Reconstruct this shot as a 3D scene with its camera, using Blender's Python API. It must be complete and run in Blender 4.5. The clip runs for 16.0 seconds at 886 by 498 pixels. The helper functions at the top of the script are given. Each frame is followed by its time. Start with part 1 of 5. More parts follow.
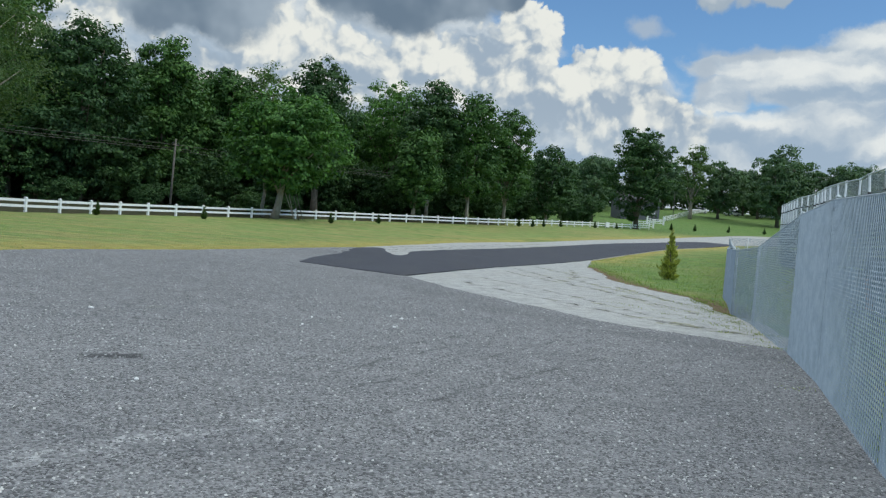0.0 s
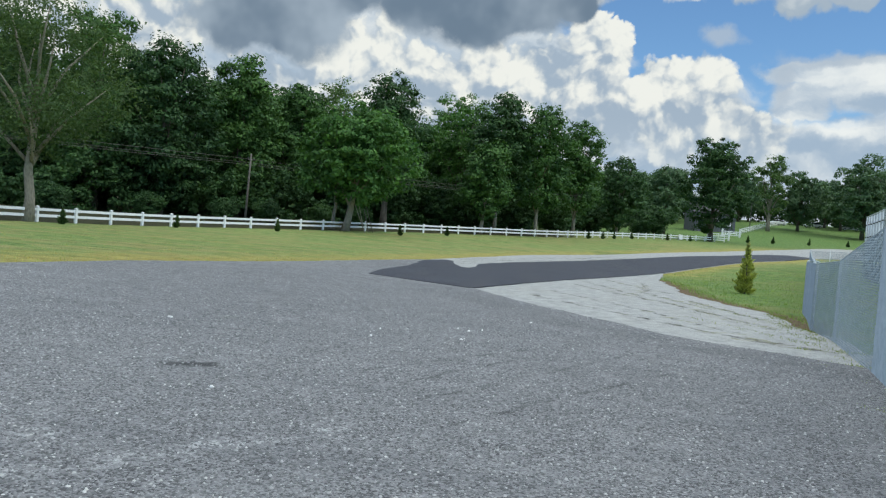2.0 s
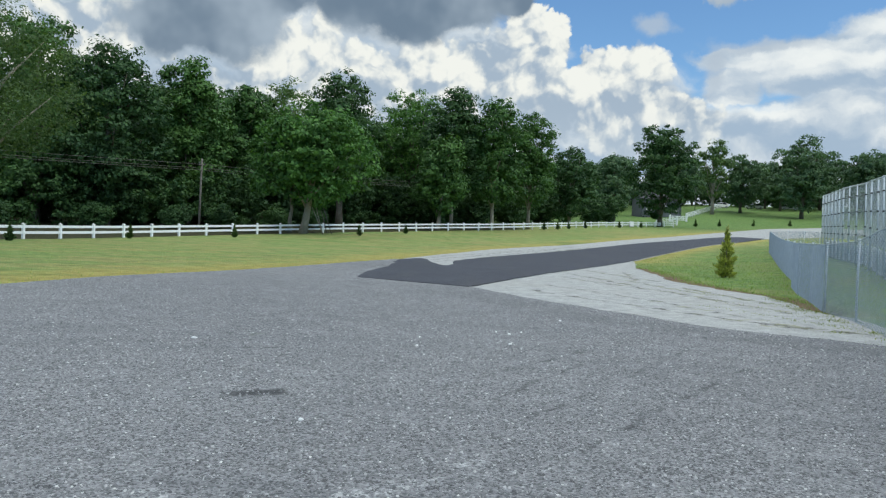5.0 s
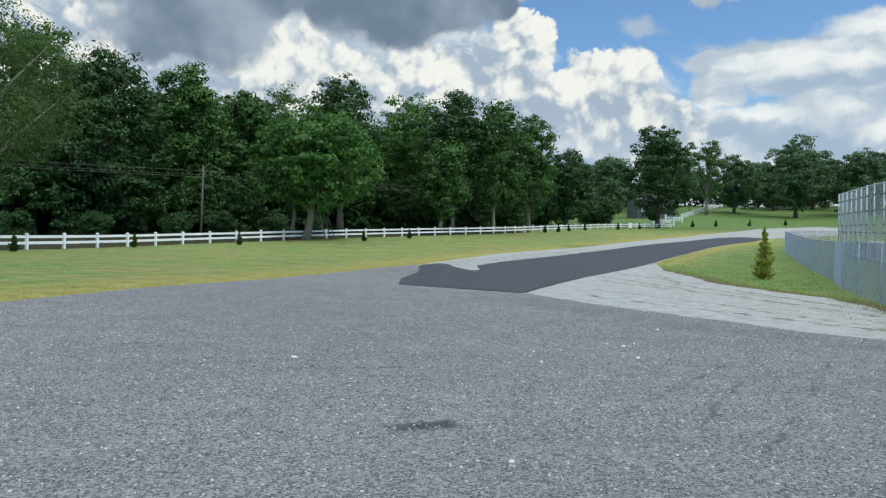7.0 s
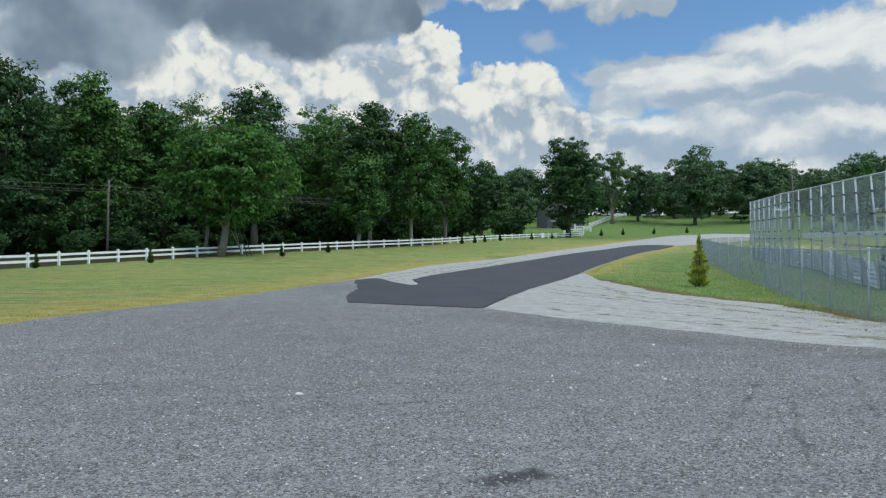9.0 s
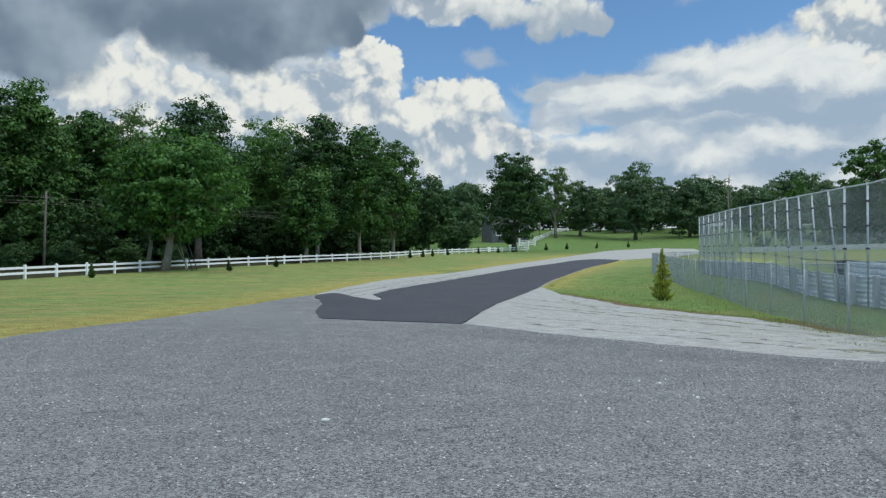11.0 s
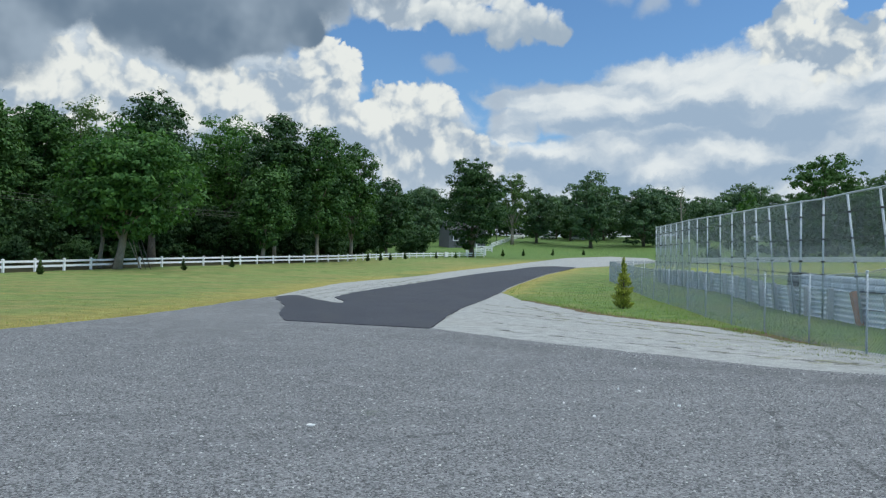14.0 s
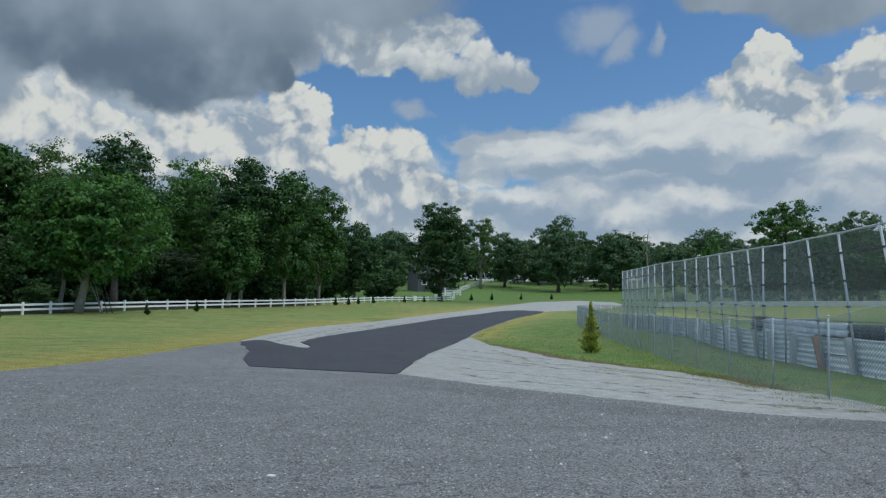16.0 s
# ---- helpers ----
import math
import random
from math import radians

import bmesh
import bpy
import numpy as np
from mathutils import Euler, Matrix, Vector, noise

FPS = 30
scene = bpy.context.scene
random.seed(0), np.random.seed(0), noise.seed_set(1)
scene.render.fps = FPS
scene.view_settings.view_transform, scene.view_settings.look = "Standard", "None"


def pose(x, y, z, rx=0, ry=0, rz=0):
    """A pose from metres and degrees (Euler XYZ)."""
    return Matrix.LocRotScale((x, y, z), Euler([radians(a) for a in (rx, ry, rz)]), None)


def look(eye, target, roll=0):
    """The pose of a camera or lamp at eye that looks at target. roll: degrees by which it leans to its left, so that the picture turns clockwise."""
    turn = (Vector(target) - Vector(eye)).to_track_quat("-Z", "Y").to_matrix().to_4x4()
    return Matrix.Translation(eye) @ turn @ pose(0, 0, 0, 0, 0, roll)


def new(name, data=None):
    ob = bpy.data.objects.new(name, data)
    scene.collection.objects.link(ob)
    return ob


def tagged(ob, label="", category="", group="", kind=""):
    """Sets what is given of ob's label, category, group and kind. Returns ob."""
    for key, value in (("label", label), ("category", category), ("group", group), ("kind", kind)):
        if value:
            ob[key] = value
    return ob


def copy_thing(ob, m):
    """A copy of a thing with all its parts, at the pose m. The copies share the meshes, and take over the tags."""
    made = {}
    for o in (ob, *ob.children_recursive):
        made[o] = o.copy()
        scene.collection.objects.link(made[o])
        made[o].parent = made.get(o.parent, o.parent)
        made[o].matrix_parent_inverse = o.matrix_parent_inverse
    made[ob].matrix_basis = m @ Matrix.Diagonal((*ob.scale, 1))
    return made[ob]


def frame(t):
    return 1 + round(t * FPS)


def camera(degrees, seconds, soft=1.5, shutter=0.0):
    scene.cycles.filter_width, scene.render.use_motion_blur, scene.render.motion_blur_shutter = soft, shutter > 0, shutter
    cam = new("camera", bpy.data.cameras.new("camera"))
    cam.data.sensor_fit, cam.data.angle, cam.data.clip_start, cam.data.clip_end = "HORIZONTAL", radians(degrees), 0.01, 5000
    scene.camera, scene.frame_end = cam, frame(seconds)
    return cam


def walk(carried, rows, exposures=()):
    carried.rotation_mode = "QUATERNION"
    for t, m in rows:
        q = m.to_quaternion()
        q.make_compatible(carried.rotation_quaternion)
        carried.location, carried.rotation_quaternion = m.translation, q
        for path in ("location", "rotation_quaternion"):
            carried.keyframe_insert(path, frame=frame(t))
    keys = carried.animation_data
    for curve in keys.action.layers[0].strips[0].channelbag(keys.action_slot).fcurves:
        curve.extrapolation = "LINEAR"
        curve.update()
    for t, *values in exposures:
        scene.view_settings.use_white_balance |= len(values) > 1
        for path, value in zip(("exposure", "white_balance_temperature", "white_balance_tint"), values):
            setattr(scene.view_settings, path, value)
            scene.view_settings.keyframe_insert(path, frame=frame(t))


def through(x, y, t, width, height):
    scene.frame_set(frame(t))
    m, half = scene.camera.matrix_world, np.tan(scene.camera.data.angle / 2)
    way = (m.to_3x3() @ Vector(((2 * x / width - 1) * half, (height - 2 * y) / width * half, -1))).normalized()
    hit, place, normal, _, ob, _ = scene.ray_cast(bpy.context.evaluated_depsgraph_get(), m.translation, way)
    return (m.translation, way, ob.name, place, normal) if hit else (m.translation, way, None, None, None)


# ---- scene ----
cam = camera(60.0, 16.0, soft=1.25)
PATH = [
    (0, (-1.322, 0.942, 1.206), (-1.374, 2.94, 1.141), 4.7),
    (0.5, (-1.321, 0.934, 1.209), (-1.553, 2.919, 1.13), 5.7),
    (1, (-1.319, 0.935, 1.21), (-1.593, 2.915, 1.14), 5.7),
    (1.5, (-1.319, 0.921, 1.211), (-1.592, 2.902, 1.153), 5.3),
    (2, (-1.307, 0.914, 1.214), (-1.539, 2.9, 1.166), 4.7),
    (2.5, (-1.304, 0.897, 1.217), (-1.515, 2.885, 1.173), 5.1),
    (3, (-1.321, 0.91, 1.211), (-1.542, 2.897, 1.162), 5.2),
    (3.5, (-1.476, 0.975, 1.198), (-1.732, 2.957, 1.141), 3.7),
    (4, (-1.722, 1.077, 1.172), (-2.0, 3.057, 1.109), 3.6),
    (4.5, (-2.037, 1.243, 1.195), (-2.217, 3.234, 1.14), 3.4),
    (4.7, (-2.17, 1.293, 1.193), (-2.281, 3.289, 1.142), 2.5),
    (6.8, (-3.538, 2.061, 1.151), (-3.633, 4.058, 1.109), 0.6),
    (7, (-3.653, 2.089, 1.153), (-3.724, 4.088, 1.116), 1.2),
    (7.5, (-3.892, 2.275, 1.174), (-3.848, 4.275, 1.163), 1.6),
    (8, (-4.154, 2.391, 1.165), (-4.048, 4.388, 1.159), 1.3),
    (8.5, (-4.411, 2.531, 1.185), (-4.262, 4.526, 1.17), 0.9),
    (9, (-4.596, 2.751, 1.192), (-4.431, 4.744, 1.189), 0.1),
    (9.5, (-4.755, 2.884, 1.178), (-4.572, 4.875, 1.182), 0.8),
    (10, (-4.95, 2.978, 1.21), (-4.675, 4.959, 1.22), -0.1),
    (10.2, (-5.02, 3.048, 1.206), (-4.72, 5.026, 1.222), -0.3),
    (12.3, (-5.503, 3.329, 1.175), (-5.183, 5.303, 1.216), 0.2),
    (12.5, (-5.479, 3.357, 1.184), (-5.153, 5.33, 1.209), 0.0),
    (13, (-5.514, 3.334, 1.182), (-5.154, 5.301, 1.191), 0.5),
    (13.5, (-5.529, 3.336, 1.181), (-5.131, 5.296, 1.208), 1.3),
    (14, (-5.531, 3.329, 1.184), (-5.103, 5.282, 1.231), 1.3),
    (14.5, (-5.51, 3.343, 1.188), (-5.066, 5.292, 1.254), 1.9),
    (15, (-5.524, 3.337, 1.196), (-5.06, 5.279, 1.309), 2.1),
    (15.5, (-5.509, 3.347, 1.208), (-5.014, 5.279, 1.351), 1.6),
    (16, (-5.499, 3.351, 1.197), (-4.996, 5.279, 1.36), 1.3),
]
walk(cam, [(t, look(eye, target, roll)) for t, eye, target, roll in PATH],
     exposures=[(0, 0.0, 6280, 4), (1.5, 0.07, 6280, 4), (4.5, 0.14, 6280, 4), (7.0, 0.14, 6280, 4), (9.0, -0.02, 6280, 4), (12.5, -0.02, 6220, 4), (14.0, 0.0, 6100, 4), (16, -0.35, 6080, 4)])

# ---- world and sun ----
SUN_EL, SUN_AZ = 52.0, 115.0


class Nodes:
    """Short forms for building node graphs."""

    def __init__(self, tree):
        self.tree = tree
        tree.nodes.clear()

    def add(self, kind, **settings):
        n = self.tree.nodes.new(kind)
        for key, value in settings.items():
            setattr(n, key, value)
        return n

    def plug(self, value, socket):
        if isinstance(value, bpy.types.NodeSocket):
            self.tree.links.new(value, socket)
        elif value is not None:
            socket.default_value = value

    def math(self, op, a, b=None, c=None, clamp=False):
        n = self.add("ShaderNodeMath", operation=op, use_clamp=clamp)
        for i, v in enumerate((a, b, c)):
            self.plug(v, n.inputs[i])
        return n.outputs[0]

    def vec(self, op, a, b=None):
        n = self.add("ShaderNodeVectorMath", operation=op)
        self.plug(a, n.inputs[0])
        if op == "SCALE":
            self.plug(b, n.inputs["Scale"])
        else:
            self.plug(b, n.inputs[1])
        return n.outputs["Value"] if op in ("LENGTH", "DOT_PRODUCT", "DISTANCE") else n.outputs["Vector"]

    def noise(self, vector, scale, detail=4.0, rough=0.55, distort=0.0, colour=False):
        n = self.add("ShaderNodeTexNoise")
        self.plug(vector, n.inputs["Vector"])
        n.inputs["Scale"].default_value = scale
        n.inputs["Detail"].default_value = detail
        n.inputs["Roughness"].default_value = rough
        n.inputs["Distortion"].default_value = distort
        return n.outputs["Color"] if colour else n.outputs["Fac"]

    def voronoi(self, vector, scale, feature="F1", out="Distance"):
        n = self.add("ShaderNodeTexVoronoi", feature=feature)
        self.plug(vector, n.inputs["Vector"])
        n.inputs["Scale"].default_value = scale
        return n.outputs[out]

    def ramp(self, value, lo, hi, a=0.0, b=1.0):
        n = self.add("ShaderNodeMapRange", interpolation_type="SMOOTHSTEP")
        for i, v in enumerate((value, lo, hi, a, b)):
            self.plug(v, n.inputs[i])
        return n.outputs[0]

    def mix(self, fac, a, b, blend="MIX"):
        n = self.add("ShaderNodeMix", data_type="RGBA", blend_type=blend)
        self.plug(fac, n.inputs[0])
        for v, i in ((a, 6), (b, 7)):
            self.plug((*v, 1.0) if isinstance(v, tuple) and len(v) == 3 else v, n.inputs[i])
        return n.outputs[2]


def build_world():
    world = bpy.data.worlds.new("sky")
    world.use_nodes = True
    scene.world = world
    k = Nodes(world.node_tree)
    ray = k.add("ShaderNodeTexCoord").outputs["Generated"]
    sky = k.add("ShaderNodeTexSky", sky_type="NISHITA", sun_disc=False)
    sky.sun_elevation, sky.sun_rotation = radians(SUN_EL), radians(SUN_AZ)
    sky.air_density, sky.dust_density = 1.0, 0.6
    blue = k.mix(1.0, k.vec("SCALE", sky.outputs[0], SKY_GAIN), (0.86, 1.08, 1.30), "MULTIPLY")
    # the view's direction, stirred a little so that the clouds have torn edges
    stir = k.vec("SUBTRACT", k.noise(ray, 7.0, 3.0, 0.5, colour=True), (0.5, 0.5, 0.5))
    fine = k.vec("SUBTRACT", k.noise(ray, 30.0, 5.0, 0.6, colour=True), (0.5, 0.5, 0.5))
    bent = k.vec("ADD", k.vec("ADD", ray, k.vec("SCALE", stir, 0.05)), k.vec("SCALE", fine, 0.022))
    soft_bent = k.vec("ADD", k.vec("ADD", ray, k.vec("SCALE", stir, 0.09)), k.vec("SCALE", fine, 0.03))

    def bearings(direction):
        sep = k.add("ShaderNodeSeparateXYZ")
        k.plug(k.vec("NORMALIZE", direction), sep.inputs[0])
        return (k.math("MULTIPLY", k.math("ARCTAN2", sep.outputs[0], sep.outputs[1]), 57.2958),
                k.math("MULTIPLY", k.math("ARCSINE", sep.outputs[2]), 57.2958))

    def blobs(at, rows):
        """1 in the heart of the nearest blob, 0 on its rim; rows: bearing, height, half width, half height."""
        best = None
        for a, e, rx, ry in rows:
            dx = k.math("MULTIPLY_ADD", at[0], 1 / rx, -a / rx)
            dy = k.math("MULTIPLY_ADD", at[1], 1 / ry, -e / ry)
            d = k.math("SUBTRACT", 1.0, k.math("SQRT", k.math("MULTIPLY_ADD", dx, dx, k.math("MULTIPLY", dy, dy))))
            best = d if best is None else k.math("SMOOTH_MAX", best, d, 0.12)
        return best

    def billow(direction, rows):
        """Cauliflower lobes of three sizes."""
        total = None
        for scale, gain in rows:
            cell = k.add("ShaderNodeTexVoronoi", feature="SMOOTH_F1")
            k.plug(direction, cell.inputs["Vector"])
            cell.inputs["Scale"].default_value = scale
            cell.inputs["Smoothness"].default_value = 0.25
            lobe = k.math("MULTIPLY_ADD", cell.outputs["Distance"], -gain, 0.42 * gain)
            total = lobe if total is None else k.math("ADD", total, lobe)
        return total

    here, soft_here = bearings(bent), bearings(soft_bent)
    plain_here = bearings(ray)
    # cumulus towers, long flat banks and the grey deck above them
    heaps = blobs(here, [(-29, 12.0, 5, 4.4), (-36, 13, 6, 5), (-22, 7.5, 7, 4.5), (-15.6, 11.4, 3.6, 3.6), (-11.5, 10.0, 5.5, 5.2), (-5.5, 9.6, 6, 5.2), (-0.5, 10.8, 4.4, 4.2), (3.6, 13.6, 2.9, 3.9),
                         (3.4, 9.0, 4.2, 4.0), (8.2, 11.3, 2.6, 2.6), (11.2, 11.6, 2.3, 2.5), (10.0, 8.6, 4.4, 3.0), (14.3, 8.0, 3.2, 2.2),
                         (36.2, 15.8, 2.5, 2.2), (37.8, 18.0, 1.5, 1.5), (40.2, 15.0, 4.2, 3.2), (44.2, 16.3, 3.2, 2.8), (50, 15, 6, 6)])
    puffs = blobs(here, [(17.6, 17.6, 3.3, 1.7), (16.9, 18.9, 1.7, 1.4), (13.6, 17.9, 2.4, 1.3), (11.0, 18.3, 2.2, 1.0), (20.2, 17.2, 2.0, 0.9)])
    banks = blobs(soft_here, [(18, 4.5, 24, 5.4), (33, 7, 16, 6.0), (22.0, 11.7, 5.0, 2.4), (27.5, 12.6, 5.4, 3.0), (31.5, 12.8, 4.6, 2.9), (36.5, 11.6, 6, 3.2), (19.0, 12.6, 4.6, 1.0), (17.5, 10.2, 2.4, 1.8), (2, 4, 15, 4), (45, 7, 12, 8), (-40, 8, 20, 8), (-7, 11.5, 13, 5.6), (9, 7.6, 8, 4.6), (-26, 10, 12, 7)])
    deck = blobs(soft_here, [(-4.4, 16.5, 5.6, 3.2), (-10.5, 17.2, 5.4, 3.2), (-15.5, 17.0, 4.5, 3.0), (-13.5, 19.5, 7, 4.4), (-20.5, 14.2, 6.2, 3.2), (-25, 19, 8, 4), (-46, 21, 16, 8), (-2.5, 20.5, 9, 3.6), (0.6, 17.6, 2.6, 1.9), (4, 24, 12, 4.6), (44, 22.4, 10, 3.8), (36, 22.2, 5, 1.8)])
    grey = blobs(soft_here, [(7.5, 20.3, 7.0, 2.5), (13.2, 20.0, 4.2, 1.9), (10, 18.8, 4.0, 1.4), (2.5, 18.8, 3.5, 1.8)])
    wisp = blobs(soft_here, [(26.2, 21.2, 3.6, 1.9), (28.0, 19.3, 1.7, 1.5), (30.5, 19.4, 0.7, 1.2), (12.4, 14.4, 1.1, 0.9), (20.0, 13.4, 4.4, 0.7), (16.2, 11.9, 1.2, 2.0), (24, 24.5, 6, 1.6)])
    lobes = ((17.0, 0.95), (38.0, 0.62), (84.0, 0.34), (170.0, 0.15))
    lump = billow(bent, lobes)
    lump_lit = billow(k.vec("ADD", bent, (0.0085, 0.0, 0.0125)), lobes)
    grain = k.noise(ray, 10.0, 7.0, 0.58)
    heap = k.ramp(k.math("ADD", heaps, k.math("MULTIPLY", lump, 0.62)), -0.06, k.math("MULTIPLY_ADD", grain, 0.5, -0.12))
    puff = k.ramp(k.math("ADD", puffs, k.math("MULTIPLY", lump, 0.75)), -0.12, 0.26)
    flat = k.vec("MULTIPLY", soft_bent, (1.0, 1.0, 2.6))
    streak = k.noise(flat, 9.0, 6.0, 0.55)
    bank = k.ramp(k.math("MULTIPLY_ADD", k.math("SUBTRACT", streak, 0.5), 0.75, banks), -0.03, 0.26)
    dark = k.ramp(k.math("MULTIPLY_ADD", k.math("SUBTRACT", grain, 0.5), 0.5, deck), -0.04, 0.26)
    mid = k.ramp(k.math("ADD", k.math("MULTIPLY_ADD", k.math("SUBTRACT", grain, 0.5), 0.8, grey), k.math("MULTIPLY", lump, 0.3)), -0.02, 0.30)
    # cumulus: bright where the lobes fall away towards the light, grey in their folds and pockets
    fold = k.math("MULTIPLY", k.math("SUBTRACT", lump, lump_lit), 1.15)
    pockets = blobs(here, [(0.6, 12.5, 1.7, 1.0), (1.6, 11.6, 2.2, 0.8), (-13.6, 12.0, 0.9, 0.8), (-9.0, 10.2, 2.6, 1.5), (9.6, 9.4, 2.0, 1.4), (5.0, 7.9, 3.5, 1.8), (12.0, 6.6, 4.0, 1.6), (-4, 8, 3, 1.2), (40.4, 16.6, 2.0, 1.3), (38.6, 14.0, 2.0, 1.0), (43.6, 15.4, 1.2, 0.6), (-22, 10.5, 5, 2.5)])
    sunny = blobs(here, [(4.4, 14.6, 1.8, 2.6), (8.6, 11.2, 2.0, 2.0), (-13.0, 13.0, 3.0, 1.6), (-5.0, 11.8, 4.5, 1.4), (37.6, 17.6, 1.8, 1.8), (43.5, 17.4, 3.0, 0.9), (11.6, 12.4, 1.2, 1.2), (-15.5, 12.6, 2.4, 1.8)])
    pocket, sun_side = k.ramp(pockets, -0.25, 0.6), k.ramp(sunny, -0.4, 0.7)
    lit = k.math("ADD", k.math("ADD", fold, k.math("MULTIPLY", k.math("SUBTRACT", sun_side, pocket), 0.42)), k.math("MULTIPLY", lump, 0.30))
    heap_col = k.mix(k.ramp(lit, -0.52, 0.46), (0.36, 0.425, 0.52), (0.845, 0.815, 0.765))
    heap_col = k.mix(k.ramp(plain_here[1], 3.5, 10.0, 0.62, 0.0), heap_col, (0.50, 0.56, 0.64))
    puff_base = k.ramp(k.math("ADD", plain_here[1], k.math("MULTIPLY", lump, 2.6)), 16.4, 19.6)
    puff_col = k.mix(puff_base, (0.37, 0.43, 0.51), (0.82, 0.805, 0.775))
    # banks: soft white shoulders over grey bases
    white = blobs(soft_here, [(31.4, 13.6, 3.8, 1.8), (27.5, 13.8, 4.0, 1.4), (22.0, 12.2, 2.6, 1.3), (37.2, 12.2, 4.6, 1.7), (26.0, 11.8, 2.4, 0.8), (19.8, 12.3, 2.5, 0.7), (25.6, 9.0, 2.2, 0.6), (33.4, 8.8, 2.6, 0.9), (20.2, 8.6, 3.2, 0.6), (28.6, 7.3, 2.6, 0.7), (27.5, 5.6, 3.0, 0.5),
                              (16.0, 8.8, 2.0, 0.7), (42.5, 9.5, 3.0, 0.8), (44, 13, 3, 2), (14, 6.2, 2.4, 0.6)])
    shade = blobs(soft_here, [(24.4, 10.5, 4.6, 0.6), (31.0, 11.0, 5.5, 0.7), (36.0, 9.8, 4.5, 1.0), (29.0, 9.4, 4.5, 0.8), (23.0, 6.9, 4.5, 0.9), (37.0, 7.0, 6.0, 0.9), (17.5, 7.2, 3.5, 0.6), (41.8, 11.4, 2.6, 0.8), (26.5, 13.0, 2.2, 0.6), (8.0, 5.6, 7, 1.2), (22, 14.0, 2.5, 0.4)])
    roll = k.math("SUBTRACT", k.noise(flat, 12.0, 6.0, 0.55), k.noise(k.vec("ADD", flat, (0.012, 0.0, 0.035)), 12.0, 6.0, 0.55))
    bank_lit = k.math("ADD", k.math("MULTIPLY", k.math("SUBTRACT", k.ramp(white, -0.5, 0.7), k.ramp(shade, -0.5, 0.7)), 0.62), k.math("MULTIPLY_ADD", roll, 1.7, k.math("MULTIPLY", lump, 0.10)))
    bank_col = k.mix(k.ramp(bank_lit, -0.66, 0.92), (0.36, 0.44, 0.555), (0.82, 0.81, 0.80))
    big = k.math("SUBTRACT", k.noise(ray, 6.5, 4.0, 0.5), k.noise(k.vec("ADD", ray, (0.02, 0.0, 0.045)), 6.5, 4.0, 0.5))
    deck_col = k.mix(k.ramp(big, -0.16, 0.2), (0.155, 0.205, 0.275), (0.36, 0.415, 0.49))
    deck_col = k.mix(k.ramp(plain_here[1], 16.5, 22.0, 0.0, 0.55), deck_col, (0.40, 0.455, 0.53))
    grey_col = k.mix(k.ramp(k.math("ADD", fold, k.math("MULTIPLY", big, 2.0)), -0.4, 0.5), (0.38, 0.43, 0.50), (0.76, 0.755, 0.74))
    col = k.mix(bank, blue, bank_col)
    col = k.mix(heap, col, heap_col)
    thin = k.ramp(k.math("MULTIPLY_ADD", k.math("SUBTRACT", grain, 0.5), 1.2, wisp), -0.1, 0.7, 0.0, 0.75)
    col = k.mix(thin, col, (0.44, 0.49, 0.57))
    col = k.mix(k.math("MULTIPLY", mid, 0.95), col, grey_col)
    col = k.mix(dark, col, deck_col)
    col = k.mix(puff, col, puff_col)
    over = k.mix(k.noise(ray, 3.0, 5.0, 0.55), (0.95, 1.05, 1.2), (1.75, 1.75, 1.72))
    col = k.mix(k.math("MULTIPLY", k.ramp(plain_here[1], 24.0, 38.0), 0.85), col, over)
    bg = k.add("ShaderNodeBackground")
    k.plug(col, bg.inputs[0])
    bg.inputs[1].default_value = 1.0
    out = k.add("ShaderNodeOutputWorld")
    k.plug(bg.outputs[0], out.inputs[0])


SKY_GAIN = 0.10
build_world()
sun_data = bpy.data.lights.new("sun", "SUN")
sun_data.energy, sun_data.angle, sun_data.color = 1.4, radians(14), (1.0, 0.97, 0.92)
sun = new("sun", sun_data)
sun.matrix_world = look((60, 20, 90), (60 - math.sin(radians(SUN_AZ)) * 50, 20 - math.cos(radians(SUN_AZ)) * 50, 90 - math.tan(radians(SUN_EL)) * 50))


# ---- the lie of the land ----
def softp(v, k):
    return k * np.log1p(np.exp(np.clip(v / k, -40, 40)))


def sig(v):
    return 1 / (1 + np.exp(-np.clip(v, -40, 40)))


def land(x, y):
    """The ground's height: level by the car park, rising gently ahead, with a hill beyond the road and a bank beyond the track."""
    z = -0.038 + 0.037 * (softp(y - 46, 4) - softp(y - 260, 10))
    z = z + 0.55 * sig((x - 9) / 2.5) * np.exp(-(((y - 48) / 17) ** 2))
    z = z + 0.066 * (softp(y - 152, 8) - softp(y - 290, 10)) * sig((x - 22) / 10)
    z = z + 0.2 * sig((x - 0.333 * y - 0.25) / 0.3) * np.exp(-(((y - 33) / 8) ** 2))
    return z + 0.045 * (softp(x - 0.33 * y - 14, 3) - softp(x - 0.33 * y - 70, 6)) * sig((y + 10) / 8)


def gz(x, y):
    return float(land(np.float64(x), np.float64(y)))


# ---- materials ----
def material(name):
    m = bpy.data.materials.new(name)
    m.use_nodes = True
    return m, Nodes(m.node_tree)


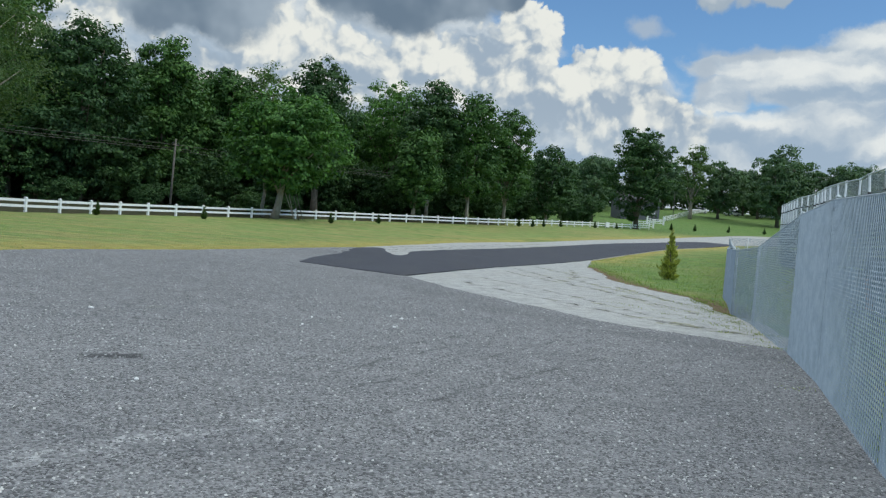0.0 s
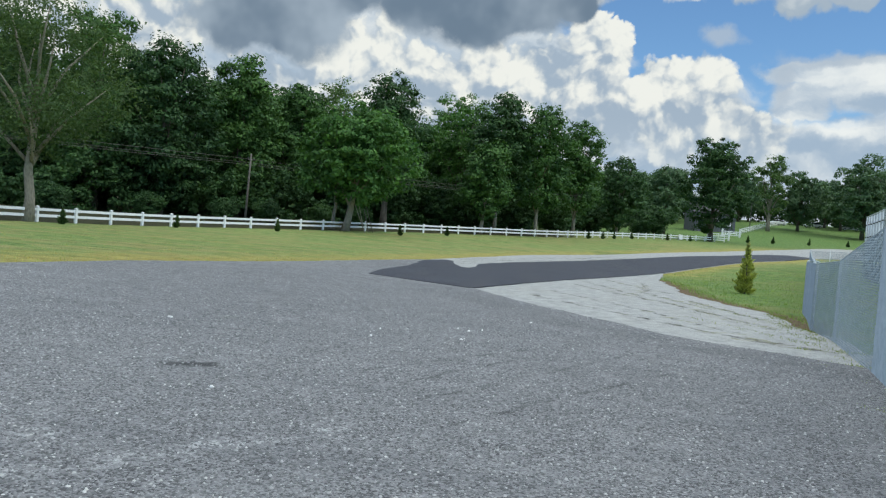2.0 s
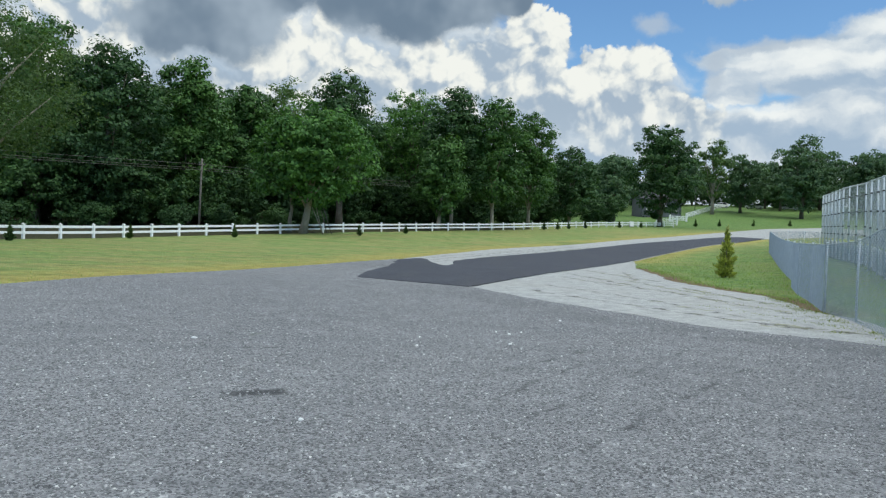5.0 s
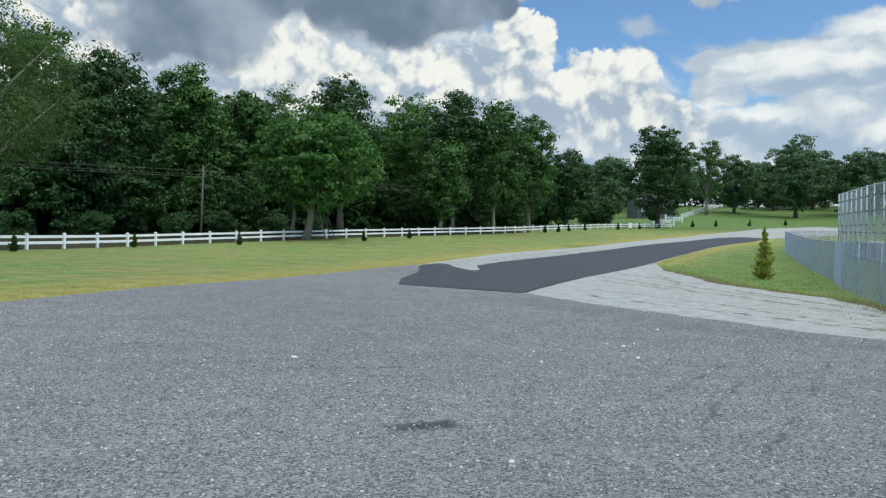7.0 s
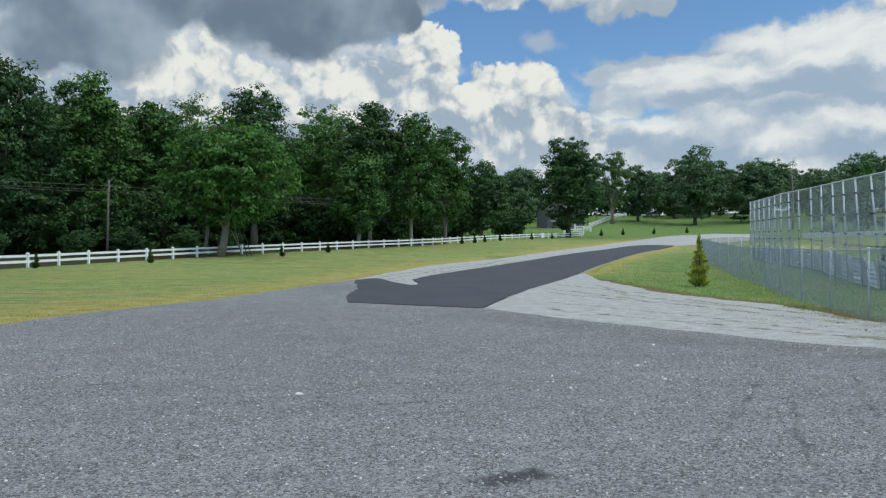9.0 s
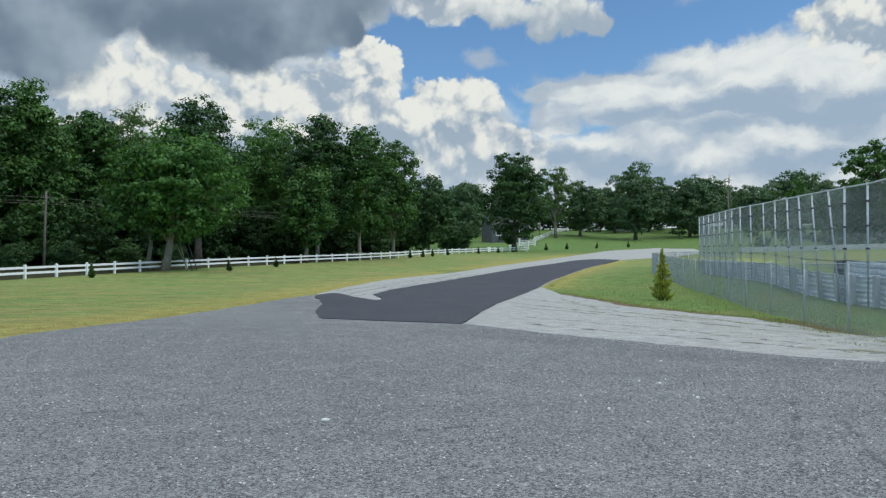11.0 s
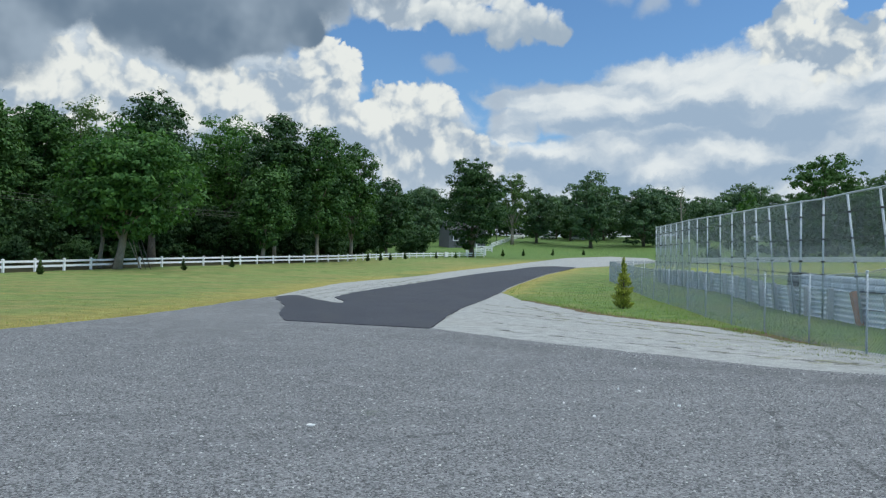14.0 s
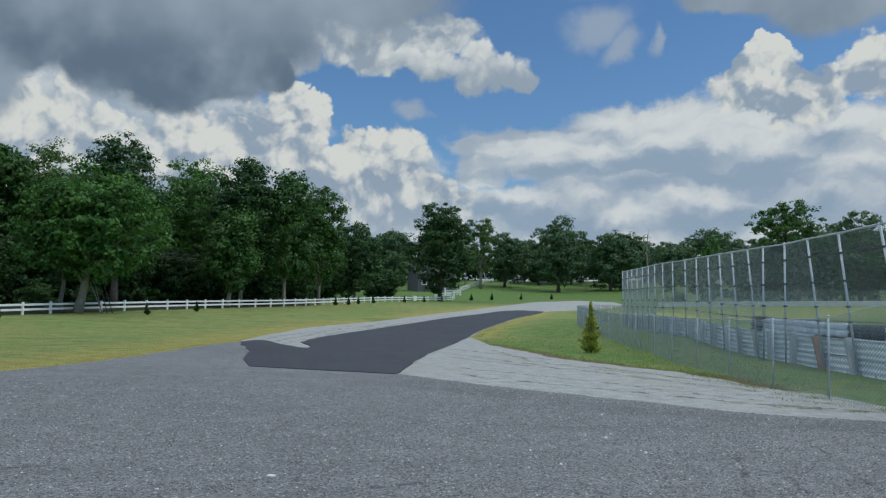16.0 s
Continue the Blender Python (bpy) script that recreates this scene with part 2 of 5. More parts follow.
def finish(k, colour, rough=0.7, metal=0.0, bump=None, bump_depth=0.01, spec=0.5):
    b = k.add("ShaderNodeBsdfPrincipled")
    k.plug((*colour, 1.0) if isinstance(colour, tuple) and len(colour) == 3 else colour, b.inputs["Base Color"])
    k.plug(rough, b.inputs["Roughness"])
    k.plug(metal, b.inputs["Metallic"])
    b.inputs["Specular IOR Level"].default_value = spec
    if bump is not None:
        n = k.add("ShaderNodeBump")
        n.inputs["Distance"].default_value = bump_depth
        n.inputs["Strength"].default_value = 1.0
        k.plug(bump, n.inputs["Height"])
        k.plug(n.outputs[0], b.inputs["Normal"])
    out = k.add("ShaderNodeOutputMaterial")
    k.plug(b.outputs[0], out.inputs[0])
    return b


def place(k):
    return k.add("ShaderNodeNewGeometry").outputs["Position"]


def line_mask(k, p, a, b, half, soft):
    """1 along the stroke from a to b on the ground, 0 away from it."""
    ax, ay = a
    bx, by = b
    length = math.hypot(bx - ax, by - ay)
    ux, uy = (bx - ax) / length, (by - ay) / length
    sep = k.add("ShaderNodeSeparateXYZ")
    k.plug(p, sep.inputs[0])
    dx, dy = k.math("SUBTRACT", sep.outputs[0], ax), k.math("SUBTRACT", sep.outputs[1], ay)
    along = k.math("ADD", k.math("MULTIPLY", dx, ux), k.math("MULTIPLY", dy, uy))
    across = k.math("ABSOLUTE", k.math("SUBTRACT", k.math("MULTIPLY", dx, uy), k.math("MULTIPLY", dy, ux)))
    over = k.math("MAXIMUM", k.math("MULTIPLY", along, -1.0), k.math("SUBTRACT", along, length))
    d = k.math("MAXIMUM", across, over)
    return k.ramp(d, half, half + soft, 1.0, 0.0)


def asphalt_old():
    m, k = material("weathered_asphalt")
    p = place(k)
    cell = k.add("ShaderNodeTexVoronoi")
    k.plug(p, cell.inputs["Vector"])
    cell.inputs["Scale"].default_value = 88.0
    tone = k.add("ShaderNodeSeparateColor")
    k.plug(cell.outputs["Color"], tone.inputs[0])
    big = k.noise(p, 0.22, 4.0, 0.6)
    mid = k.noise(p, 2.3, 5.0, 0.65)
    streaks = k.noise(k.vec("MULTIPLY", p, (0.25, 1.6, 1.0)), 0.9, 4.0, 0.6)
    col = k.mix(k.ramp(tone.outputs[0], 0.05, 0.95), (0.064, 0.066, 0.069), (0.305, 0.309, 0.316))
    col = k.mix(k.ramp(big, 0.3, 0.7), col, k.mix(1.0, col, (0.80, 0.80, 0.81), "MULTIPLY"))
    col = k.mix(k.math("MULTIPLY", k.ramp(mid, 0.42, 0.75), 0.4), col, (0.30, 0.305, 0.31))
    col = k.mix(k.math("MULTIPLY", k.ramp(streaks, 0.52, 0.7), 0.35), col, (0.10, 0.105, 0.115))
    coarse = k.add("ShaderNodeTexVoronoi")
    k.plug(p, coarse.inputs["Vector"])
    coarse.inputs["Scale"].default_value = 43.0
    coarse_tone = k.add("ShaderNodeSeparateColor")
    k.plug(coarse.outputs["Color"], coarse_tone.inputs[0])
    col = k.mix(k.ramp(coarse_tone.outputs[1], 0.62, 0.95, 0.0, 0.55), col, k.mix(1.0, col, (0.45, 0.45, 0.46), "MULTIPLY"))
    col = k.mix(k.ramp(coarse_tone.outputs[2], 0.66, 0.98, 0.0, 0.35), col, (0.36, 0.365, 0.37))
    pits = k.ramp(k.noise(p, 24.0, 4.0, 0.75), 0.56, 0.70, 0.0, 0.4)
    col = k.mix(pits, col, k.mix(1.0, col, (0.55, 0.55, 0.56), "MULTIPLY"))
    # pale chips of stone in the surface
    chip = k.add("ShaderNodeTexVoronoi")
    k.plug(p, chip.inputs["Vector"])
    chip.inputs["Scale"].default_value = 21.0
    pick = k.add("ShaderNodeSeparateColor")
    k.plug(chip.outputs["Color"], pick.inputs[0])
    show = k.math("MULTIPLY", k.ramp(chip.outputs["Distance"], 0.07, 0.16, 1.0, 0.0), k.ramp(pick.outputs[0], 0.70, 0.76))
    col = k.mix(show, col, (0.58, 0.58, 0.57))
    speck = k.add("ShaderNodeTexVoronoi")
    k.plug(p, speck.inputs["Vector"])
    speck.inputs["Scale"].default_value = 52.0
    draw = k.add("ShaderNodeSeparateColor")
    k.plug(speck.outputs["Color"], draw.inputs[0])
    col = k.mix(k.math("MULTIPLY", k.ramp(speck.outputs["Distance"], 0.14, 0.30, 1.0, 0.0), k.ramp(draw.outputs[0], 0.74, 0.80, 0.0, 0.85)), col, (0.56, 0.56, 0.555))
    # worn paint, oily hollow, cracks
    warp = k.vec("ADD", p, k.vec("SCALE", k.vec("SUBTRACT", k.noise(p, 3.0, 5.0, 0.7, colour=True), (0.5, 0.5, 0.5)), 0.22))
    worn = k.ramp(k.noise(p, 14.0, 6.0, 0.75), 0.47, 0.6)
    gone = k.ramp(k.noise(p, 2.6, 3.0, 0.6), 0.40, 0.58)
    paint = k.math("MAXIMUM", line_mask(k, warp, (-3.75, 3.72), (-2.28, 5.38), 0.03, 0.12), line_mask(k, warp, (-4.6, 4.05), (-3.75, 4.6), 0.03, 0.1))
    paint = k.math("MULTIPLY", k.math("MULTIPLY", paint, worn), gone)
    col = k.mix(k.math("MULTIPLY", paint, 0.8), col, (0.52, 0.53, 0.53))
    spot = line_mask(k, warp, (-4.02, 6.62), (-3.80, 6.72), 0.03, 0.10)
    cracks = None
    strokes = [((-4.7, 7.35), (-4.05, 7.55)), ((-8.4, 16.4), (-6.2, 17.1)), ((-6.6, 13.0), (-4.9, 13.6)),
               ((-5.2, 16.6), (-2.9, 15.9)), ((-9.6, 12.8), (-6.6, 14.9)), ((-2.6, 7.2), (-1.3, 9.2)), ((-4.6, 8.6), (-4.0, 8.75)), ((-1.9, 5.4), (0.1, 8.6)), ((-7.6, 9.4), (-6.2, 9.9)), ((-5.8, 19.0), (-3.4, 15.6)), ((-9.0, 15.6), (-6.4, 16.0)),
               ((0.02, 9.92), (-0.95, 8.15)), ((-0.95, 8.15), (-1.67, 6.88)), ((-1.67, 6.88), (-2.06, 6.25)), ((-2.42, 6.37), (-1.96, 7.38)), ((-1.96, 7.38), (-1.41, 8.42)), ((-4.53, 7.35), (-4.3, 7.75))]
    for a, b in strokes:
        s = line_mask(k, warp, a, b, 0.006, 0.035)
        cracks = s if cracks is None else k.math("MAXIMUM", cracks, s)
    cracks = k.math("MULTIPLY", cracks, k.ramp(k.noise(p, 2.4, 4.0, 0.7), 0.40, 0.60))
    col = k.mix(k.math("MULTIPLY", k.math("MAXIMUM", k.math("MULTIPLY", cracks, 0.68), k.math("MULTIPLY", spot, k.ramp(mid, 0.25, 0.5))), 0.92), col, (0.03, 0.032, 0.034))
    worn_edge = k.math("MAXIMUM", line_mask(k, warp, (-3.0, 16.4), (-0.5, 12.3), 0.15, 0.7), line_mask(k, warp, (-0.5, 12.3), (1.9, 10.1), 0.1, 0.6))
    col = k.mix(k.math("MULTIPLY", worn_edge, k.ramp(k.noise(p, 1.1, 5.0, 0.65), 0.35, 0.6, 0.0, 0.5)), col, (0.085, 0.088, 0.092))
    green = k.math("MULTIPLY", k.ramp(k.noise(p, 0.9, 5.0, 0.7), 0.64, 0.74), 0.28)
    col = k.mix(green, col, (0.16, 0.20, 0.10))
    height = k.math("SUBTRACT", k.math("MULTIPLY", cell.outputs["Distance"], -0.8), k.math("MULTIPLY", cracks, 0.8))
    finish(k, col, 0.82, bump=height, bump_depth=0.011, spec=0.35)
    return m


def asphalt_new():
    m, k = material("fresh_asphalt")
    p = place(k)
    cell = k.voronoi(p, 75.0)
    big = k.noise(p, 0.5, 5.0, 0.6)
    roll = k.noise(k.vec("MULTIPLY", p, (1.4, 0.15, 1.0)), 0.7, 3.0, 0.5)
    col = k.mix(k.ramp(cell, 0.1, 0.8), (0.037, 0.0405, 0.056), (0.021, 0.023, 0.033))
    col = k.mix(k.math("MULTIPLY", k.ramp(big, 0.35, 0.7), 0.5), col, (0.050, 0.054, 0.070))
    col = k.mix(k.math("MULTIPLY", k.ramp(roll, 0.5, 0.66), 0.35), col, (0.05, 0.05, 0.055))
    finish(k, col, 0.72, bump=cell, bump_depth=0.006, spec=0.4)
    return m


def old_pale():
    m, k = material("old_pale_paving")
    p = place(k)
    grit = k.voronoi(p, 48.0)
    big = k.noise(p, 0.35, 5.0, 0.65)
    mid = k.math("ADD", k.math("MULTIPLY", k.noise(p, 3.1, 6.0, 0.7), 0.45), k.math("MULTIPLY", k.noise(p, 26.0, 5.0, 0.8), 0.55))
    col = k.mix(k.ramp(mid, 0.36, 0.66), (0.235, 0.242, 0.232), (0.50, 0.505, 0.49))
    col = k.mix(k.math("MULTIPLY", k.ramp(grit, 0.25, 0.7), 0.3), col, (0.30, 0.30, 0.30))
    col = k.mix(k.math("MULTIPLY", k.ramp(big, 0.45, 0.7), 0.45), col, (0.33, 0.325, 0.30))
    warp = k.vec("ADD", p, k.vec("SCALE", k.vec("SUBTRACT", k.noise(p, 1.3, 7.0, 0.8, colour=True), (0.5, 0.5, 0.5)), 1.15))
    cracks, weeds = None, None
    strokes = [((-1.2, 17.6), (0.6, 14.6)), ((0.6, 14.6), (2.3, 12.1)), ((-0.1, 23.4), (1.0, 20.3)), ((2.6, 20.4), (3.2, 16.4)), ((1.2, 27.6), (2.5, 22.6)), ((-0.8, 19.6), (0.9, 16.2)), ((0.9, 16.2), (1.9, 13.4)), ((0.4, 21.8), (1.9, 18.6)), ((1.9, 18.6), (2.9, 14.6)), ((1.6, 22.6), (2.6, 18.0)),
               ((0.3, 25.6), (1.4, 20.6)), ((1.7, 13.0), (2.9, 11.8)), ((-3.8, 34.5), (2.6, 51.0)), ((-4.6, 35.5), (1.6, 51.5)), ((-3.0, 33.8), (3.8, 51.0)), ((2.4, 27.0), (1.9, 22.5)), ((-4.9, 32.5), (-2.9, 40.0)), ((-4.4, 31.5), (-1.2, 43.5)), ((-4.0, 30.2), (0.0, 44.5)), ((-1.2, 43.5), (4.0, 54.0)), ((0.2, 44.0), (5.4, 54.6))]
    for a, b in strokes:
        s = line_mask(k, warp, a, b, 0.012, 0.07)
        w = line_mask(k, warp, a, b, 0.05, 0.26)
        cracks = s if cracks is None else k.math("MAXIMUM", cracks, s)
        weeds = w if weeds is None else k.math("MAXIMUM", weeds, w)
    cracks = k.math("MULTIPLY", cracks, k.ramp(k.noise(p, 2.3, 5.0, 0.7), 0.44, 0.56))
    weeds = k.math("MULTIPLY", weeds, k.ramp(k.noise(p, 2.1, 6.0, 0.8), 0.50, 0.62))
    sep = k.add("ShaderNodeSeparateXYZ")
    k.plug(p, sep.inputs[0])
    weeds = k.math("MULTIPLY", weeds, k.ramp(sep.outputs[0], 0.2, 2.0, 0.25, 1.0))
    col = k.mix(k.math("MULTIPLY", cracks, 0.92), col, (0.05, 0.05, 0.045))
    col = k.mix(k.math("MULTIPLY", weeds, 0.72), col, (0.21, 0.215, 0.085))
    finish(k, col, 0.88, bump=k.math("SUBTRACT", k.math("ADD", grit, mid), cracks), bump_depth=0.012, spec=0.3)
    return m


def ground_cover():
    m, k = material("mown_grass")
    p = place(k)
    cover = k.add("ShaderNodeAttribute", attribute_name="cover")
    tint = cover.outputs["Color"]
    sep = k.add("ShaderNodeSeparateColor")
    k.plug(tint, sep.inputs[0])
    patch = k.noise(p, 0.16, 5.0, 0.62)
    clump = k.noise(p, 1.9, 6.0, 0.72)
    blade = k.noise(k.vec("MULTIPLY", p, (1.0, 1.0, 0.3)), 38.0, 4.0, 0.7)
    rows_ = k.noise(k.vec("MULTIPLY", p, (0.30, 0.62, 1.0)), 0.9, 6.0, 0.68)
    col = k.mix(k.ramp(clump, 0.28, 0.72), (0.118, 0.198, 0.052), (0.258, 0.352, 0.114))
    col = k.mix(k.math("MULTIPLY", k.ramp(patch, 0.44, 0.60), 0.42), col, k.mix(clump, (0.25, 0.27, 0.085), (0.37, 0.365, 0.14)))
    col = k.mix(k.math("MULTIPLY", k.ramp(rows_, 0.46, 0.58), 0.62), col, k.mix(clump, (0.27, 0.22, 0.09), (0.41, 0.345, 0.15)))
    tufts = k.noise(k.vec("MULTIPLY", p, (0.35, 0.9, 1.0)), 2.6, 6.0, 0.72)
    col = k.mix(k.ramp(tufts, 0.50, 0.66, 0.0, 0.55), col, (0.40, 0.36, 0.16))
    col = k.mix(k.ramp(tufts, 0.34, 0.50, 0.65, 0.0), col, (0.085, 0.150, 0.038))
    dry = k.ramp(k.math("ADD", sep.outputs[0], k.math("MULTIPLY", k.math("SUBTRACT", k.noise(k.vec("MULTIPLY", p, (0.6, 1.3, 1.0)), 0.55, 5.0, 0.7), 0.5), 1.3)), 0.3, 0.8)
    col = k.mix(k.math("MULTIPLY", dry, 0.80), col, k.mix(k.ramp(clump, 0.3, 0.7), (0.29, 0.235, 0.065), (0.46, 0.405, 0.135)))
    earth = k.ramp(k.math("ADD", sep.outputs[2], k.math("MULTIPLY", k.math("SUBTRACT", clump, 0.5), 1.1)), 0.35, 0.6)
    col = k.mix(earth, col, k.mix(clump, (0.13, 0.085, 0.05), (0.24, 0.18, 0.11)))
    # deeper green: tree shade painted on the hill, lusher grass on the verge
    col = k.mix(k.math("MULTIPLY", cover.outputs["Alpha"], 0.8), col, k.mix(k.ramp(clump, 0.3, 0.7), (0.064, 0.135, 0.036), (0.140, 0.240, 0.066)))
    wood_floor = k.mix(k.ramp(clump, 0.3, 0.7), (0.025, 0.035, 0.014), (0.07, 0.06, 0.032))
    col = k.mix(sep.outputs[1], col, wood_floor)
    col = k.mix(k.math("MULTIPLY", k.ramp(blade, 0.35, 0.62, 1.0, 0.0), 0.5), col, k.mix(1.0, col, (0.45, 0.5, 0.42), "MULTIPLY"))
    finish(k, col, 0.9, bump=k.math("ADD", blade, k.math("MULTIPLY", clump, 1.5)), bump_depth=0.04, spec=0.15)
    return m


def foliage(name, dark, light, through=0.21):
    m, k = material(name)
    geo = k.add("ShaderNodeNewGeometry")
    info = k.add("ShaderNodeObjectInfo")
    col = k.mix(geo.outputs["Random Per Island"], dark, light)
    shade = k.noise(geo.outputs["Position"], 0.45, 3.0, 0.6)
    col = k.mix(k.ramp(shade, 0.35, 0.7), col, k.mix(1.0, col, (1.25, 1.22, 0.95), "MULTIPLY"))
    col = k.mix(k.math("MULTIPLY", info.outputs["Random"], 0.45), col, k.mix(1.0, col, (0.66, 0.74, 0.80), "MULTIPLY"))
    b = k.add("ShaderNodeBsdfPrincipled")
    k.plug(col, b.inputs["Base Color"])
    b.inputs["Roughness"].default_value = 0.62
    b.inputs["Specular IOR Level"].default_value = 0.25
    t = k.add("ShaderNodeBsdfTranslucent")
    k.plug(k.mix(1.0, col, (1.25, 1.35, 0.6), "MULTIPLY"), t.inputs[0])
    mixer = k.add("ShaderNodeMixShader")
    mixer.inputs[0].default_value = through
    k.plug(b.outputs[0], mixer.inputs[1])
    k.plug(t.outputs[0], mixer.inputs[2])
    out = k.add("ShaderNodeOutputMaterial")
    k.plug(mixer.outputs[0], out.inputs[0])
    return m


def bark(name, a, b):
    m, k = material(name)
    p = place(k)
    long_ = k.vec("MULTIPLY", p, (6.0, 6.0, 1.1))
    n = k.noise(long_, 3.0, 6.0, 0.7)
    col = k.mix(k.ramp(n, 0.3, 0.7), a, b)
    col = k.mix(k.math("MULTIPLY", k.ramp(k.noise(p, 1.1, 4.0, 0.6), 0.5, 0.7), 0.4), col, (0.10, 0.12, 0.06))
    finish(k, col, 0.9, bump=n, bump_depth=0.04, spec=0.2)
    return m


def metal(name, a, b, rough=0.5, metallic=0.55, scale=6.0):
    m, k = material(name)
    p = place(k)
    n = k.noise(p, scale, 6.0, 0.7)
    col = k.mix(k.ramp(n, 0.3, 0.7), a, b)
    r = k.ramp(n, 0.2, 0.8, rough - 0.12, rough + 0.15)
    finish(k, col, r, metallic, bump=n, bump_depth=0.002)
    return m


def plain(name, a, b, rough=0.6, scale=3.0, depth=0.003, spec=0.4):
    m, k = material(name)
    p = place(k)
    n = k.noise(p, scale, 6.0, 0.7)
    fine = k.noise(p, scale * 14, 3.0, 0.6)
    col = k.mix(k.ramp(k.math("ADD", k.math("MULTIPLY", n, 0.8), k.math("MULTIPLY", fine, 0.2)), 0.3, 0.7), a, b)
    finish(k, col, rough, bump=fine, bump_depth=depth, spec=spec)
    return m


M_ASPHALT, M_PATCH, M_PALE, M_GRASS = asphalt_old(), asphalt_new(), old_pale(), ground_cover()
M_LEAF = foliage("broad_leaves", (0.030, 0.078, 0.021), (0.084, 0.170, 0.044))
M_LEAF_FRONT = foliage("bright_leaves", (0.036, 0.098, 0.024), (0.102, 0.212, 0.050), 0.24)
M_LEAF_DARK = foliage("dark_leaves", (0.021, 0.056, 0.021), (0.060, 0.120, 0.041))
M_LEAF_PALE = foliage("pale_leaves", (0.065, 0.120, 0.045), (0.135, 0.205, 0.080), 0.35)
M_LEAF_FEATHER = foliage("feathery_leaves", (0.040, 0.078, 0.030), (0.098, 0.150, 0.058), 0.35)
# distance haze is put into this leaf colour: paler and bluer
M_LEAF_HAZED = foliage("hazed_far_leaves", (0.046, 0.095, 0.050), (0.112, 0.182, 0.092))
M_CONIFER = foliage("conifer_sprays", (0.14, 0.175, 0.05), (0.44, 0.46, 0.155), 0.35)
M_CONIFER_DARK = foliage("dark_conifer_sprays", (0.028, 0.060, 0.020), (0.075, 0.120, 0.038), 0.2)
M_BLADE = foliage("grass_blades", (0.15, 0.25, 0.065), (0.29, 0.39, 0.125), 0.3)
M_BLADE_DRY = foliage("dry_grass_blades", (0.37, 0.30, 0.11), (0.52, 0.45, 0.20), 0.35)
M_BLADE_WEED = foliage("weed_blades", (0.13, 0.18, 0.045), (0.30, 0.33, 0.10), 0.3)
M_BARK = bark("grey_brown_bark", (0.085, 0.072, 0.055), (0.20, 0.175, 0.14))
M_BARK_PALE = bark("pale_bark", (0.20, 0.175, 0.135), (0.36, 0.325, 0.265))
M_STEEL = metal("galvanised_steel", (0.40, 0.45, 0.49), (0.56, 0.61, 0.65), 0.5, 0.35)
M_WIRE = metal("galvanised_wire", (0.175, 0.225, 0.27), (0.265, 0.325, 0.38), 0.55, 0.3)
M_WIRE_DARK = metal("dull_dark_wire", (0.25, 0.285, 0.30), (0.36, 0.40, 0.42), 0.65, 0.15)
M_RAIL = metal("weathered_guardrail_steel", (0.70, 0.76, 0.82), (0.88, 0.92, 0.96), 0.42, 0.1, 2.0)
M_RUST = plain("weathered_timber", (0.40, 0.42, 0.44), (0.58, 0.60, 0.62), 0.85)
M_RED_WOOD = plain("reddish_timber", (0.32, 0.19, 0.13), (0.45, 0.28, 0.20), 0.85)
M_VINYL = plain("white_vinyl", (0.74, 0.75, 0.75), (0.83, 0.835, 0.83), 0.45)
M_TYRE = plain("black_rubber", (0.022, 0.024, 0.027), (0.05, 0.053, 0.058), 0.75)
M_TYRE_PALE = plain("pale_painted_rubber", (0.50, 0.57, 0.65), (0.64, 0.71, 0.79), 0.7)
M_WALL = plain("pale_concrete", (0.55, 0.56, 0.56), (0.70, 0.71, 0.70), 0.8)
M_SIDING = plain("grey_siding", (0.09, 0.097, 0.11), (0.14, 0.147, 0.16), 0.7)
M_ROOF = plain("dark_shingles", (0.05, 0.05, 0.055), (0.10, 0.10, 0.105), 0.85)
M_GLASS = plain("dark_window_glass", (0.02, 0.025, 0.03), (0.04, 0.045, 0.05), 0.1)
M_POLE = plain("grey_timber_pole", (0.085, 0.078, 0.068), (0.16, 0.146, 0.125), 0.85)
M_CABLE = plain("black_cable", (0.02, 0.02, 0.022), (0.035, 0.035, 0.04), 0.6)
M_STONE = plain("pale_grit", (0.40, 0.40, 0.39), (0.68, 0.68, 0.66), 0.8)


def aggregate():
    m, k = material("asphalt_aggregate")
    one = k.add("ShaderNodeNewGeometry").outputs["Random Per Island"]
    col = k.mix(k.ramp(one, 0.0, 0.75), (0.098, 0.101, 0.105), (0.225, 0.23, 0.236))
    col = k.mix(k.ramp(one, 0.86, 1.0), col, (0.44, 0.44, 0.44))
    finish(k, col, 0.8, bump=k.noise(place(k), 400.0, 2.0), bump_depth=0.001, spec=0.35)
    return m


M_AGGREGATE = aggregate()
M_STRAP = plain("dark_clamp", (0.04, 0.042, 0.045), (0.08, 0.082, 0.085), 0.6)


# ---- mesh helpers ----
def mesh_of(name, verts, faces, mat, smooth=False):
    me = bpy.data.meshes.new(name)
    me.from_pydata([tuple(map(float, v)) for v in verts], [], faces)
    me.materials.append(mat)
    if smooth:
        me.polygons.foreach_set("use_smooth", [True] * len(me.polygons))
    me.update()
    return me


def quads_mesh(name, corners, mat):
    """A mesh of loose four-cornered pieces; corners: n x 4 x 3."""
    n = len(corners)
    me = bpy.data.meshes.new(name)
    me.vertices.add(n * 4)
    me.vertices.foreach_set("co", np.ascontiguousarray(corners, dtype=np.float32).ravel())
    me.loops.add(n * 4)
    me.loops.foreach_set("vertex_index", np.arange(n * 4, dtype=np.int32))
    me.polygons.add(n)
    me.polygons.foreach_set("loop_start", np.arange(0, n * 4, 4, dtype=np.int32))
    me.materials.append(mat)
    me.update(calc_edges=True)
    return me


